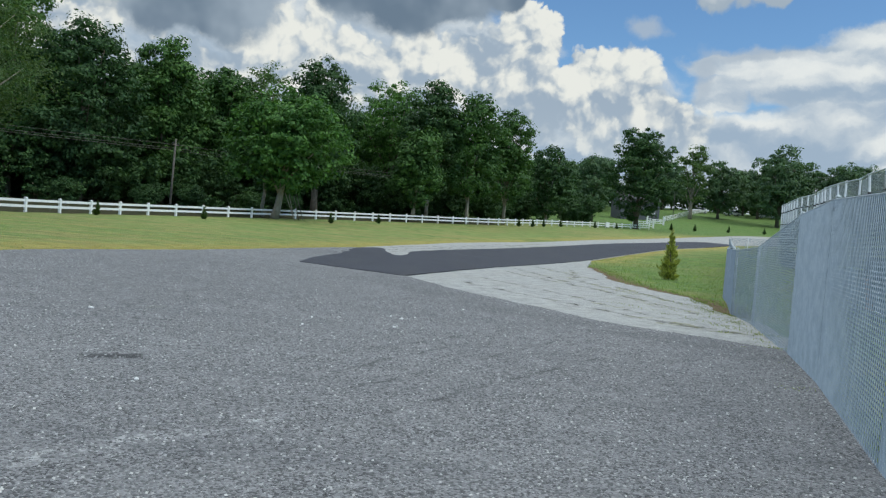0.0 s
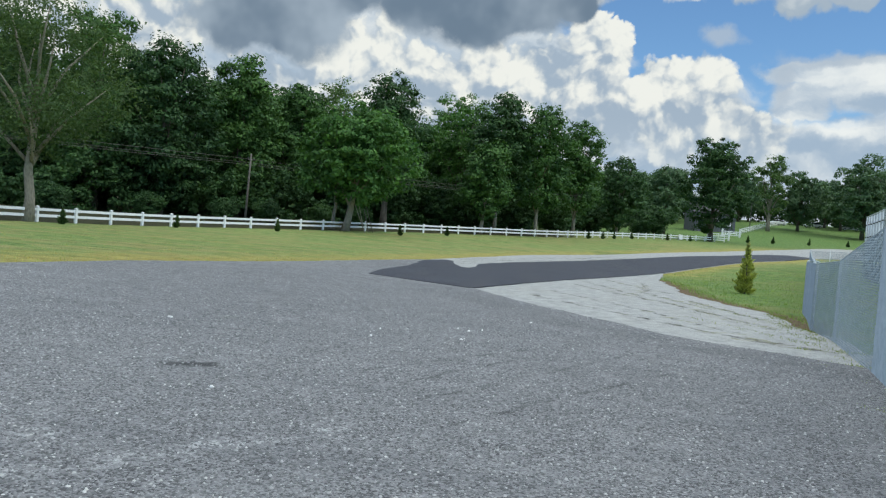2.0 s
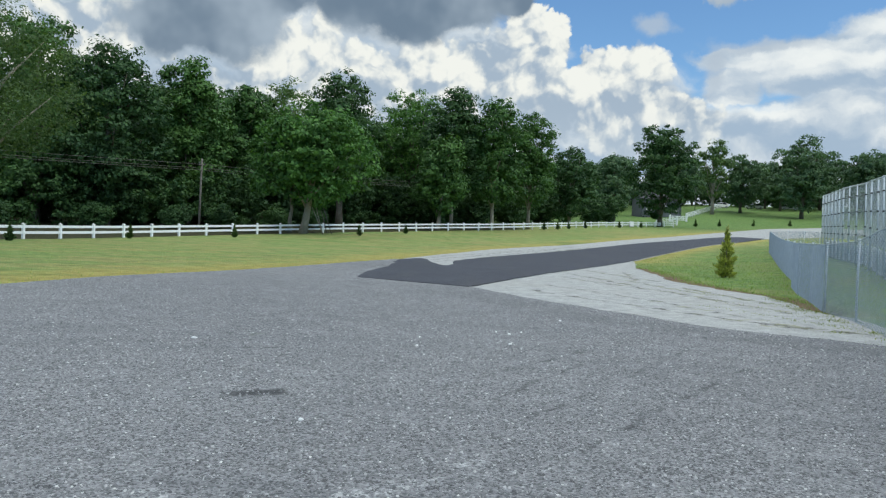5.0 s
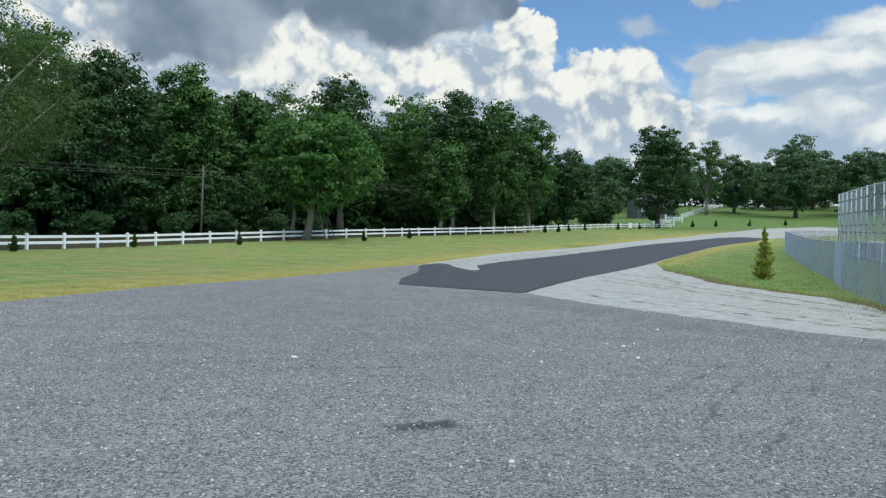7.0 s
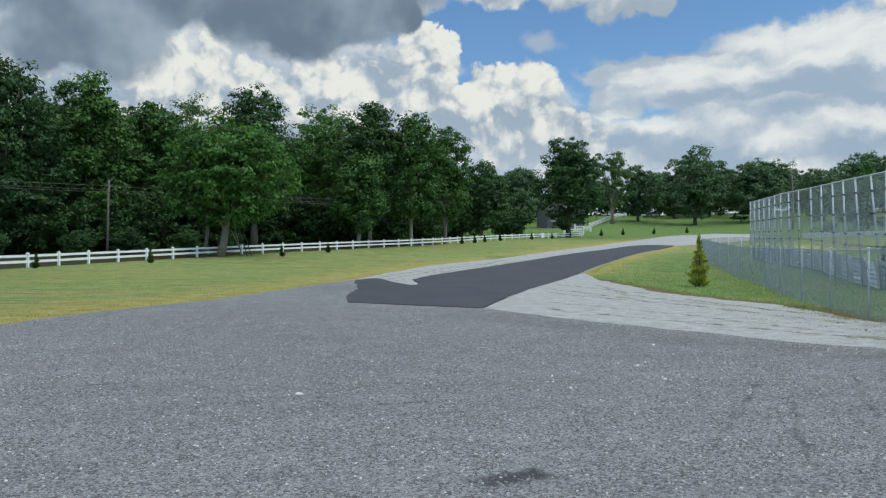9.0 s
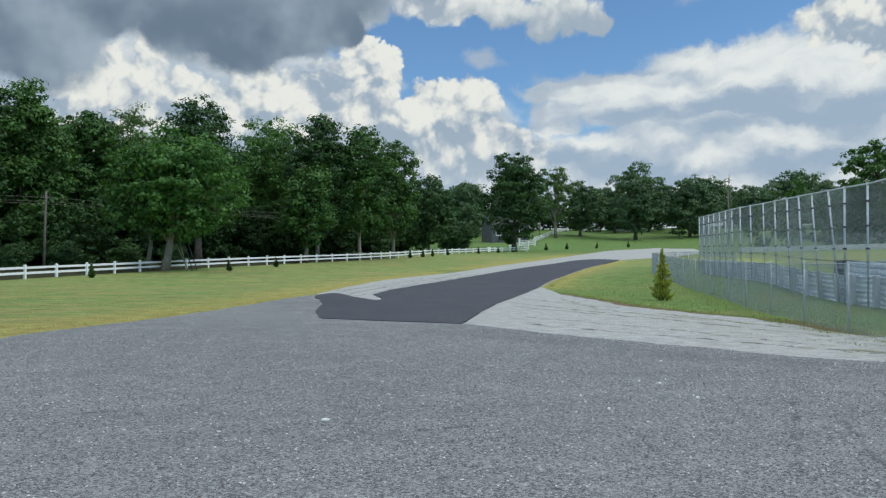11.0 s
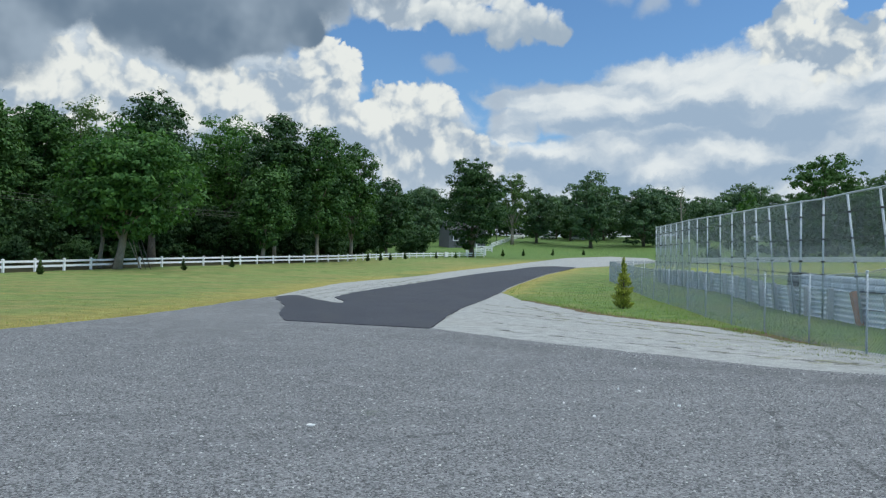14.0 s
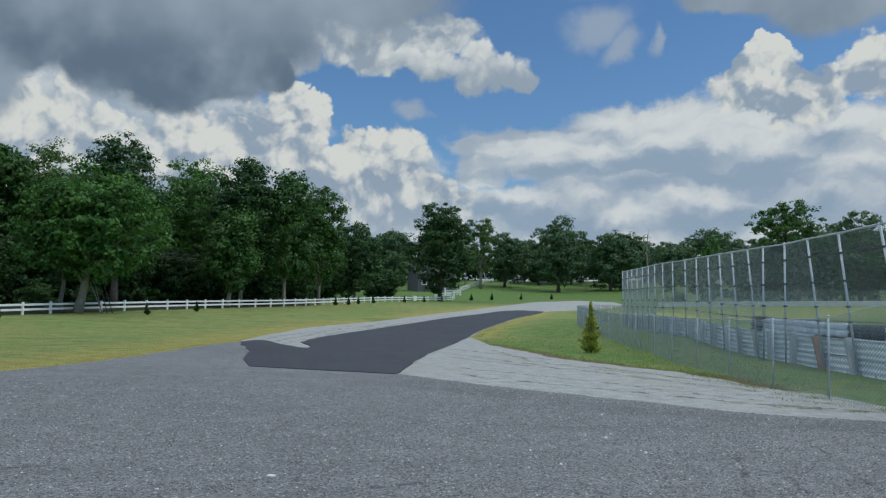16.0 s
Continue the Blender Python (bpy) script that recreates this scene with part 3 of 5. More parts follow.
def child(name, me, parent, label="", m=None):
    ob = new(name, me)
    ob.parent = parent
    if m is not None:
        ob.matrix_local = m
    return tagged(ob, label)


def root(name, x, y, z, label, category, group="", kind="", turn=0.0):
    ob = new(name)
    ob.empty_display_size = 0.2
    ob.matrix_world = pose(x, y, z, 0, 0, turn)
    return tagged(ob, label, category, group, kind)


def box_mesh(name, sx, sy, sz, mat, bevel=0.0, base=True):
    bm = bmesh.new()
    bmesh.ops.create_cube(bm, size=1.0)
    bmesh.ops.scale(bm, vec=(sx, sy, sz), verts=bm.verts)
    if base:
        bmesh.ops.translate(bm, vec=(0, 0, sz / 2), verts=bm.verts)
    if bevel:
        bmesh.ops.bevel(bm, geom=bm.edges[:], offset=bevel, segments=1, affect="EDGES")
    me = bpy.data.meshes.new(name)
    bm.to_mesh(me)
    bm.free()
    me.materials.append(mat)
    return me


def tube(verts, faces, points, radii, sides=8):
    """Adds a bent, tapered tube to verts and faces."""
    start = len(verts)
    points = [Vector(p) for p in points]
    for i, (p, r) in enumerate(zip(points, radii)):
        way = (points[min(i + 1, len(points) - 1)] - points[max(i - 1, 0)]).normalized()
        side = way.cross(Vector((0.31, 0.95, 0.05))).normalized()
        up = side.cross(way)
        for j in range(sides):
            a = 2 * math.pi * j / sides
            verts.append(p + (side * math.cos(a) + up * math.sin(a)) * r)
    for i in range(len(points) - 1):
        for j in range(sides):
            a, b = start + i * sides + j, start + i * sides + (j + 1) % sides
            faces.append((a, b, b + sides, a + sides))
    faces.append(tuple(start + j for j in reversed(range(sides))))
    faces.append(tuple(start + (len(points) - 1) * sides + j for j in range(sides)))


def along(points, step):
    """Points at even steps along a line on the plan."""
    pts = [np.array(p, float) for p in points]
    out, rest, last = [pts[0]], step, pts[0]
    for p in pts[1:]:
        while np.hypot(*(p - last)) >= rest:
            last = last + (p - last) / np.hypot(*(p - last)) * rest
            out.append(last)
            rest = step
        rest -= np.hypot(*(p - last))
        last = p
    return [tuple(map(float, p)) for p in out]


def curve(points, step=1.0):
    """A smooth line through the points of a plan."""
    pts = [np.array(p, float) for p in points]
    pts = [2 * pts[0] - pts[1]] + pts + [2 * pts[-1] - pts[-2]]
    out = []
    for i in range(1, len(pts) - 2):
        n = max(2, int(np.hypot(*(pts[i + 1] - pts[i])) / step))
        for j in range(n):
            t = j / n
            a, b, c, d = pts[i - 1:i + 3]
            out.append(0.5 * (2 * b + (c - a) * t + (2 * a - 5 * b + 4 * c - d) * t * t + (3 * b - a - 3 * c + d) * t ** 3))
    out.append(pts[-2])
    return [tuple(map(float, p)) for p in out]


def rough_line(points, size, freq, seed):
    """Ragged edge of broken paving."""
    out = []
    for x, y in points:
        n = noise.noise((x * freq, y * freq, seed)) + 0.6 * noise.noise((x * freq * 3.1, y * freq * 3.1, seed + 7))
        m_ = noise.noise((x * freq, y * freq, seed + 31)) + 0.6 * noise.noise((x * freq * 3.1, y * freq * 3.1, seed + 57))
        out.append((x + n * size, y + m_ * size))
    return out


def far_from(x, y, line):
    """Least distance of the points from a line on the plan."""
    best = np.full(x.shape, 1e9)
    for (ax, ay), (bx, by) in zip(line[:-1], line[1:]):
        dx, dy = bx - ax, by - ay
        t = np.clip(((x - ax) * dx + (y - ay) * dy) / (dx * dx + dy * dy), 0, 1)
        best = np.minimum(best, np.hypot(x - ax - t * dx, y - ay - t * dy))
    return best


def inside(x, y, ring):
    hit = np.zeros(x.shape, bool)
    for (ax, ay), (bx, by) in zip(ring, ring[1:] + ring[:1]):
        cross = (ay > y) != (by > y)
        with np.errstate(divide="ignore", invalid="ignore"):
            at_x = (bx - ax) * (y - ay) / (by - ay) + ax
        hit ^= cross & (x < at_x)
    return hit


# ---- plan ----
LOT_LEFT = [(-22, -40), (-16, -8), (-12.6, 4), (-11.2, 11), (-10.45, 14.6), (-10.0, 16.8), (-9.3, 18.6), (-8.5, 20.5), (-7.65, 23.4), (-6.9, 26.6), (-6.1, 29.6), (-5.4, 31.6)]
LOT_RIGHT = [(-2.6, 18.0), (-1.8, 16.2), (-1.05, 14.8), (-0.45, 13.9), (0.1, 13.1), (0.55, 12.2), (1.2, 11.6), (1.85, 11.15), (2.4, 10.75), (2.85, 10.45)]
FENCE = [(-6.9, -16), (-5.75, -13.2), (-4.6, -10.4), (-3.45, -7.5), (-2.3, -4.7), (-1.2, -1.8), (-0.15, 1.3), (0.6, 3.5), (1.2, 5.4), (2.12, 8.2), (2.68, 10.2), (3.5, 13.6), (3.72, 15.2),
         (4.45, 17.5), (5.05, 19.6), (5.95, 22.2), (7.2, 25.3)] + [(7.2 + 7.0 * i / 7, 25.3 + 21.0 * i / 7) for i in range(1, 8)]
ROAD_LEFT = [(-5.5, 30.5), (-5.1, 34.2), (-3.5, 41.6), (-1.0, 49.2), (5.6, 59.6), (14.6, 77), (33.5, 112), (46, 134), (55, 143), (61, 148)]
ROAD_RIGHT = [(-2.6, 17.9), (-0.4, 24.2), (2.1, 30.6), (4.6, 37.0), (7.3, 43.6), (12.4, 53.6), (19.7, 69.4), (27.3, 84), (35.5, 93.5), (54, 116), (65, 140)]
ISLAND = [(4.7, 37.0), (3.55, 30.8), (3.3, 26.5), (3.1, 22.9), (3.4, 20.3), (3.8, 18.7), (3.85, 17.2), (3.5, 15.2), (3.75, 13.7), (2.95, 10.45)]
WHITE_FENCE = [(-31, 18), (-27.6, 31), (-25.4, 40), (-22.6, 50), (-19.2, 57), (-16.0, 62.8), (-12.7, 68), (-6.4, 77), (-1.8, 83), (3, 91), (8.5, 102), (14, 111), (20, 119), (24.5, 124), (29, 128)]
BARRIER = [(6.7, -12), (6.6, 4), (6.8, 12), (7.0, 14.5), (7.3, 16.34), (7.8, 18.2), (8.3, 19.8), (8.8, 21.3), (9.2, 22.7), (9.8, 24.9), (10.9, 27.95), (12.3, 31.7), (13.7, 36.0), (15.2, 41.0), (16.87, 46.1)]
# heads of the debris fence's poles, and how far each leans along the line, in degrees
POLES = [(7.22, 16.34, 8), (7.84, 18.18, 6), (8.24, 19.67, 6), (8.83, 21.24, 0), (9.05, 22.43, 0), (9.36, 23.56, 5), (9.78, 24.93, 4), (10.25, 26.29, 3),
         (10.92, 27.95, 2), (11.57, 29.7, 1), (12.42, 31.84, 1), (12.97, 33.7, 1), (13.36, 35.19, 1), (13.75, 36.58, 1)]


def steps(lo, hi, fine_lo, fine_hi, fine, growth):
    mid = list(np.arange(fine_lo, fine_hi + 1e-6, fine))
    up, s = [], fine
    while (up[-1] if up else fine_hi) < hi:
        s *= growth
        up.append((up[-1] if up else fine_hi) + s)
    down, s = [], fine
    while (down[-1] if down else fine_lo) > lo:
        s *= growth
        down.append((down[-1] if down else fine_lo) - s)
    return np.array(down[::-1] + mid + up)


def build_ground():
    xs, ys = steps(-1800, 1800, -30, 40, 0.8, 1.09), steps(-400, 2500, 4, 62, 0.8, 1.07)
    X, Y = np.meshgrid(xs, ys)
    Z = land(X, Y)
    nx, ny = len(xs), len(ys)
    verts = np.stack([X, Y, Z], -1).reshape(-1, 3)
    faces = [(j * nx + i, j * nx + i + 1, (j + 1) * nx + i + 1, (j + 1) * nx + i) for j in range(ny - 1) for i in range(nx - 1)]
    me = mesh_of("ground", verts, faces, M_GRASS, True)
    x, y = X.ravel(), Y.ravel()
    edge = curve(LOT_LEFT, 2.0) + curve(ROAD_LEFT, 3.0)[2:]
    dry = np.exp(-np.maximum(far_from(x, y, edge) - 0.3, 0) / 3.6) * 0.95
    dry = np.maximum(dry, 1.0 * np.exp(-far_from(x, y, ROAD_RIGHT[3:8]) / 2.0))
    dry = np.maximum(dry, 0.35 * np.exp(-((y - 33) / 22) ** 2) * (x < -4))
    # dark green-brown floor under the wood behind the white fence
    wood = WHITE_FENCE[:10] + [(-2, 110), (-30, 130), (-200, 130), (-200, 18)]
    wood_floor = inside(x, y, wood).astype(float)
    earth = 1.0 * np.exp(-(far_from(x, y, ISLAND[1:8]) / 0.7) ** 2) + 0.12 * np.exp(-(far_from(x, y, FENCE[11:17]) / 0.8) ** 2)
    # the hill's lawn is coloured darker for the shade of its trees
    lush_and_shade = np.clip((y + 0.35 * x - 108) / 30, 0, 1)
    # the verge is simply greener grass
    lush_and_shade = np.maximum(lush_and_shade, 0.6 * (x > 3) * (y > 8) * (y < 62) * np.clip((far_from(x, y, ISLAND[1:8]) - 0.4) / 1.2, 0, 1) * np.clip((far_from(x, y, ROAD_RIGHT[3:8]) - 1.0) / 2.5, 0, 1))
    layer = me.color_attributes.new("cover", "FLOAT_COLOR", "POINT")
    layer.data.foreach_set("color", np.stack([dry, wood_floor, np.clip(earth, 0, 1), lush_and_shade], -1).astype(np.float32).ravel())
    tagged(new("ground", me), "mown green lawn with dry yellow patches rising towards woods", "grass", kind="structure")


def loft(name, left, right, lift, mat, label, category, across=6):
    """A strip of paving between two lines that run the same way, with a rim down into the soil."""
    n = 160

    def spread(line):
        d = np.concatenate([[0], np.cumsum([math.hypot(b[0] - a[0], b[1] - a[1]) for a, b in zip(line[:-1], line[1:])])])
        s = (np.linspace(0, 1, n) ** 1.6) * d[-1]
        return np.interp(s, d, [p[0] for p in line]), np.interp(s, d, [p[1] for p in line])

    lx, ly = spread(left)
    rx, ry = spread(right)
    verts, faces = [], []
    for i in range(n):
        for j in range(across + 1):
            t = j / across
            x, y = lx[i] + (rx[i] - lx[i]) * t, ly[i] + (ry[i] - ly[i]) * t
            verts.append((x, y, gz(x, y) + lift))
    w = across + 1
    for i in range(n - 1):
        for j in range(across):
            a = i * w + j
            faces.append((a, a + 1, a + 1 + w, a + w))
    rim = [i * w for i in range(n)] + [(n - 1) * w + j for j in range(1, w)] + [i * w + across for i in range(n - 2, -1, -1)] + list(range(across - 1, 0, -1))
    base = len(verts)
    for v in rim:
        x, y, z = verts[v]
        verts.append((x, y, z - lift - 0.08))
    for q in range(len(rim)):
        r = (q + 1) % len(rim)
        faces.append((rim[q], rim[r], base + r, base + q))
    return tagged(new(name, mesh_of(name, verts, faces, mat)), label, category, kind="structure")


def slab(name, ring, lift, mat, label, category):
    """A sheet of paving with a ragged outline, level enough to be filled in one piece."""
    bm = bmesh.new()
    top = [bm.verts.new((x, y, gz(x, y) + lift)) for x, y in ring]
    edges = [bm.edges.new((a, b)) for a, b in zip(top, top[1:] + top[:1])]
    bmesh.ops.triangle_fill(bm, edges=edges, use_beauty=True)
    low = [bm.verts.new((v.co.x, v.co.y, v.co.z - lift - 0.08)) for v in top]
    n = len(top)
    for i in range(n):
        bm.faces.new((top[i], low[i], low[(i + 1) % n], top[(i + 1) % n]))
    bmesh.ops.recalc_face_normals(bm, faces=bm.faces)
    me = bpy.data.meshes.new(name)
    bm.to_mesh(me)
    bm.free()
    me.materials.append(mat)
    return tagged(new(name, me), label, category, kind="structure")


build_ground()
lot = rough_line(along(curve(LOT_LEFT, 0.5), 0.35), 0.10, 0.9, 2.0) + [(-4.9, 30.5), (-4.2, 24.0), (-3.2, 18.9)]
lot += rough_line(along(curve(LOT_RIGHT, 0.3), 0.2), 0.06, 1.3, 5.0) + [(2.1, 8.2), (1.12, 5.2), (-0.3, 0.9), (-6.9, -16), (-8, -40)]
slab("car_park_asphalt", lot, 0.040, M_ASPHALT, "weathered grey asphalt with pale stone chips and worn paint", "pavement")
loft("old_road", rough_line(curve(ROAD_LEFT, 0.8), 0.12, 0.7, 9.0), rough_line(curve(ROAD_RIGHT, 0.8), 0.05, 1.0, 3.0), 0.030, M_PALE, "pale worn road surface with cracks", "road")
apron = [(-3.0, 18.6)] + rough_line(along(curve(ROAD_RIGHT[:4], 0.5), 0.4), 0.05, 1.0, 3.0)[1:] + rough_line(along(curve(ISLAND, 0.4), 0.3), 0.16, 1.1, 11.0)
apron += [(2.3, 10.2), (1.6, 10.9), (0.9, 11.4), (0.2, 12.2), (-0.5, 13.4), (-1.4, 14.9), (-2.3, 16.6)]
slab("pale_apron", apron, 0.024, M_PALE, "pale cracked paving with weeds in its cracks", "pavement")
PATCH_LEFT = [(-5.25, 19.6), (-5.4, 21.6), (-5.25, 24.4), (-5.3, 27.6), (-5.45, 29.6), (-5.3, 31.4), (-4.7, 32.6), (-4.3, 30.6), (-4.05, 28.8), (-3.55, 27.0), (-3.3, 28.4),
              (-3.35, 30.4), (-3.1, 32.6), (-0.5, 41.0), (3.8, 50.2), (10.7, 62.0), (21.2, 82), (26.4, 88.6)]
PATCH_RIGHT = [(-2.6, 17.75), (-0.5, 24.1), (2.0, 30.5), (4.5, 36.9), (7.2, 43.5), (12.3, 53.5), (19.6, 69.3), (27.2, 83.9), (28.4, 86.5)]
ring = rough_line(along(curve(PATCH_LEFT, 0.4), 0.4), 0.09, 1.1, 17.0) + list(reversed(rough_line(along(curve(PATCH_RIGHT, 0.5), 0.35), 0.06, 1.6, 21.0))) + rough_line(along([(-2.7, 17.8), (-4.1, 18.7), (-5.2, 19.5)], 0.3), 0.05, 1.5, 4.0)


def draped(name, ring, lift, mat, label, category):
    """As slab(), but cut every few metres so that it follows the slope."""
    ob = slab(name, ring, lift, mat, label, category)
    bm = bmesh.new()
    bm.from_mesh(ob.data)
    y = 34.0
    while y < 90:
        bmesh.ops.bisect_plane(bm, geom=bm.verts[:] + bm.edges[:] + bm.faces[:], plane_co=(0, y, 0), plane_no=(0, 1, 0))
        y += 2.5
    for x in range(-4, 30, 2):
        bmesh.ops.bisect_plane(bm, geom=bm.verts[:] + bm.edges[:] + bm.faces[:], plane_co=(x, 0, 0), plane_no=(1, 0, 0))
    for v in bm.verts:
        edge_low = any(len(e.link_faces) == 1 for e in v.link_edges)
        v.co.z = gz(v.co.x, v.co.y) + (-0.08 if edge_low else lift)
    bm.to_mesh(ob.data)
    bm.free()
    return ob


draped("fresh_asphalt", ring, 0.052, M_PATCH, "smooth fresh dark asphalt patch over the old road", "road")


# ---- trees ----
def crown_mesh(name, rng, lobes, count, leaf, mat, spread=0.55):
    """Leaves in sprays round the outside of the crown's lobes."""
    per = 36
    weights = np.array([l[3] ** 2 for l in lobes])
    pick = rng.choice(len(lobes), size=max(1, count // per), p=weights / weights.sum())
    L = np.array(lobes)[pick]
    d = rng.normal(size=(len(L), 3))
    d[:, 2] = d[:, 2] * 0.85 + 0.15
    d /= np.linalg.norm(d, axis=1, keepdims=True)
    r = L[:, 3:4] * (1.0 - np.abs(rng.normal(0, 0.18, (len(L), 1))) + 0.08)
    twig = L[:, :3] + d * r * np.array([1, 1, 0.86])
    ball = rng.normal(size=(len(L) * per, 3))
    ball /= np.linalg.norm(ball, axis=1, keepdims=True)
    size = np.repeat(spread * rng.uniform(0.6, 1.5, (len(L), 1)), per, 0)
    reach = size * rng.uniform(0.45, 1.1, (len(ball), 1))
    c = np.repeat(twig, per, 0) + ball * reach * np.array([1.15, 1.15, 0.6])
    dd = np.repeat(d, per, 0) * 0.45 + ball
    n = dd * 0.8 + rng.normal(0, 0.42, dd.shape) + np.array([0, 0, 0.45])
    n /= np.linalg.norm(n, axis=1, keepdims=True)
    u = np.cross(n, rng.normal(size=n.shape))
    u /= np.linalg.norm(u, axis=1, keepdims=True) + 1e-9
    v = np.cross(n, u)
    s = leaf * rng.uniform(0.55, 1.25, (len(c), 1))
    droop = n * s * 0.18
    q = np.stack([c - u * s, c - v * s * 0.52 - droop, c + u * s * 0.95, c + v * s * 0.52 - droop], 1)
    return quads_mesh(name, q, mat)


def make_tree(x, y, height, radius, seed, label, leafmat=None, barkmat=None, count=14000, leaf=0.20, clear=0.16, lean=(0.0, 0.0), lobes_n=22, trunk_r=None, gaps=0.0, group="", flat=1.0):
    rng = np.random.default_rng(seed)
    z0 = gz(x, y)
    t = root("tree", x, y, z0, label, "tree", group)
    bottom = height * clear
    mid = (height + bottom) / 2
    half = (height - bottom) / 2
    lobes = []
    for i in range(lobes_n):
        a = i * 2.39996 + rng.uniform(-0.4, 0.4)
        h = -1 + 2 * (i + 0.5) / lobes_n
        ring_ = math.sqrt(max(0.0, 1 - h * h))
        lr = radius * rng.uniform(0.27, 0.46) * (1 - gaps * 0.4)
        rr = max(0.0, radius * (ring_ ** 0.7) - lr * 0.75) * rng.uniform(0.65, 1.08)
        zz = mid + h * (half - lr * 0.7) * rng.uniform(0.9, 1.03)
        lobes.append((lean[0] * zz + math.cos(a) * rr, lean[1] * zz + math.sin(a) * rr, zz, lr))
    for i in range(4):
        zz = mid + half * rng.uniform(-0.5, 0.45)
        lobes.append((lean[0] * zz + rng.uniform(-0.2, 0.2) * radius, lean[1] * zz + rng.uniform(-0.2, 0.2) * radius, zz, radius * 0.5 * (1 - gaps)))
    verts, faces = [], []
    tr = trunk_r or height * 0.021
    spine = []
    for i in range(8):
        f = i / 7
        spine.append((lean[0] * f * height * 0.8 + rng.normal(0, 0.05) * (i > 0), lean[1] * f * height * 0.8 + rng.normal(0, 0.05) * (i > 0), -0.15 + f * height * 0.8))
    tube(verts, faces, spine, [tr * 1.35, tr * 1.0, tr * 0.88, tr * 0.75, tr * 0.6, tr * 0.45, tr * 0.3, tr * 0.12], 10)
    for lx, ly, lz, lr in lobes[2::2]:
        f = min(0.72, max(clear * 0.9, (lz / height - 0.2) * 0.75))
        sx, sy, sz = lean[0] * f * height, lean[1] * f * height, f * height
        kx, ky, kz = (sx + lx) / 2 + rng.normal(0, 0.15), (sy + ly) / 2 + rng.normal(0, 0.15), sz + (lz - sz) * 0.62
        tube(verts, faces, [(sx, sy, sz), (kx, ky, kz), (lx, ly, lz + lr * 0.3)], [tr * (0.42 + gaps * 0.1), tr * (0.26 + gaps * 0.05), tr * 0.06], 6)
    child("trunk", mesh_of("trunk", verts, faces, barkmat or M_BARK, True), t)
    child("crown", crown_mesh("crown", rng, lobes, count, leaf, leafmat or M_LEAF, max(0.62, leaf * 2.6) + gaps * 0.25), t)
    return t


LINE = "trees along the white fence"
make_tree(-16.45, 61.4, 10.3, 4.9, 11, "leafy green tree with a leaning trunk beside the white fence", M_LEAF_FRONT, count=21000, clear=0.20, lean=(0.17, 0.0), group=LINE, trunk_r=0.28, barkmat=M_BARK_PALE)
make_tree(-17.75, 62.6, 9.0, 1.9, 38, "slim young tree with a straight pale trunk by the fence", M_LEAF_DARK, M_BARK_PALE, count=4000, clear=0.34, group=LINE, trunk_r=0.15)
make_tree(-16.4, 76.5, 15.2, 3.9, 12, "tall dark green tree rising above its neighbours", M_LEAF_DARK, count=17000, group="woodland trees")
make_tree(-10.9, 93.0, 15.9, 5.9, 13, "round-topped green tree behind the fence line", M_LEAF_FRONT, count=26000, leaf=0.17, group="woodland trees")
make_tree(-6.7, 77.8, 9.4, 2.6, 14, "slender young tree with a leaning pale trunk", count=9000, lean=(0.06, 0.0), group=LINE, barkmat=M_BARK_PALE)
make_tree(-5.6, 83.0, 15.2, 3.5, 15, "tall tree with a dark ragged top", M_LEAF_DARK, count=16000, group=LINE, gaps=0.15, barkmat=M_BARK_PALE, trunk_r=0.19)
make_tree(-1.2, 84.4, 14.4, 3.9, 16, "full green tree beside the white fence", count=17000, group=LINE, barkmat=M_BARK_PALE, trunk_r=0.2)
make_tree(3.2, 93.8, 13.9, 3.4, 17, "full green tree with a stout trunk by the fence", count=14000, leaf=0.19, group=LINE, barkmat=M_BARK_PALE, trunk_r=0.2)
make_tree(10.6, 116, 11.8, 4.4, 18, "dark green tree with two trunks behind the fence", M_LEAF_DARK, count=11000, leaf=0.24, clear=0.06, group=LINE, barkmat=M_BARK_PALE, trunk_r=0.2)
make_tree(23.0, 151, 13.4, 4.2, 19, "far dark green tree behind the fence", M_LEAF_HAZED, count=7000, leaf=0.3, group="far trees")
make_tree(26.2, 126.0, 16.6, 5.9, 20, "broad dark oak-like tree standing alone by the gate", M_LEAF_DARK, count=17000, leaf=0.27, clear=0.06, group="far trees")
make_tree(-26.3, 36.4, 11.8, 4.9, 21, "feathery pale green tree with a forked pale trunk", M_LEAF_FEATHER, M_BARK_PALE, count=24000, leaf=0.085, clear=0.26, gaps=0.5, group=LINE, trunk_r=0.24)
make_tree(-38.9, 62.5, 17.2, 4.6, 22, "tall dense woodland tree", count=24000, group="woodland trees", clear=0.05)
make_tree(-33.4, 63.5, 15.0, 4.6, 23, "tall dark woodland tree with dense crown", M_LEAF_DARK, count=24000, group="woodland trees", clear=0.05)
make_tree(-29.6, 71.0, 15.2, 3.7, 24, "woodland tree with an airy lighter top", count=24000, group="woodland trees", clear=0.05, gaps=0.25)
make_tree(-26.8, 77.0, 14.0, 3.8, 25, "dense green tree inside the wood", count=24000, group="woodland trees", clear=0.05)
make_tree(-23.6, 83.0, 15.6, 3.9, 26, "thin-crowned tree with sparse brownish leaves", M_LEAF_PALE, count=6500, leaf=0.16, gaps=0.5, group="woodland trees")
make_tree(-46.5, 62.0, 16.2, 4.8, 27, "tall dense woodland tree", M_LEAF_DARK, count=24000, group="woodland trees", clear=0.05)
far_oak = make_tree(69.5, 178, 18.6, 6.6, 30, "broad dark tree on the rising lawn", M_LEAF_HAZED, count=11000, leaf=0.36, clear=0.07, group="far trees")
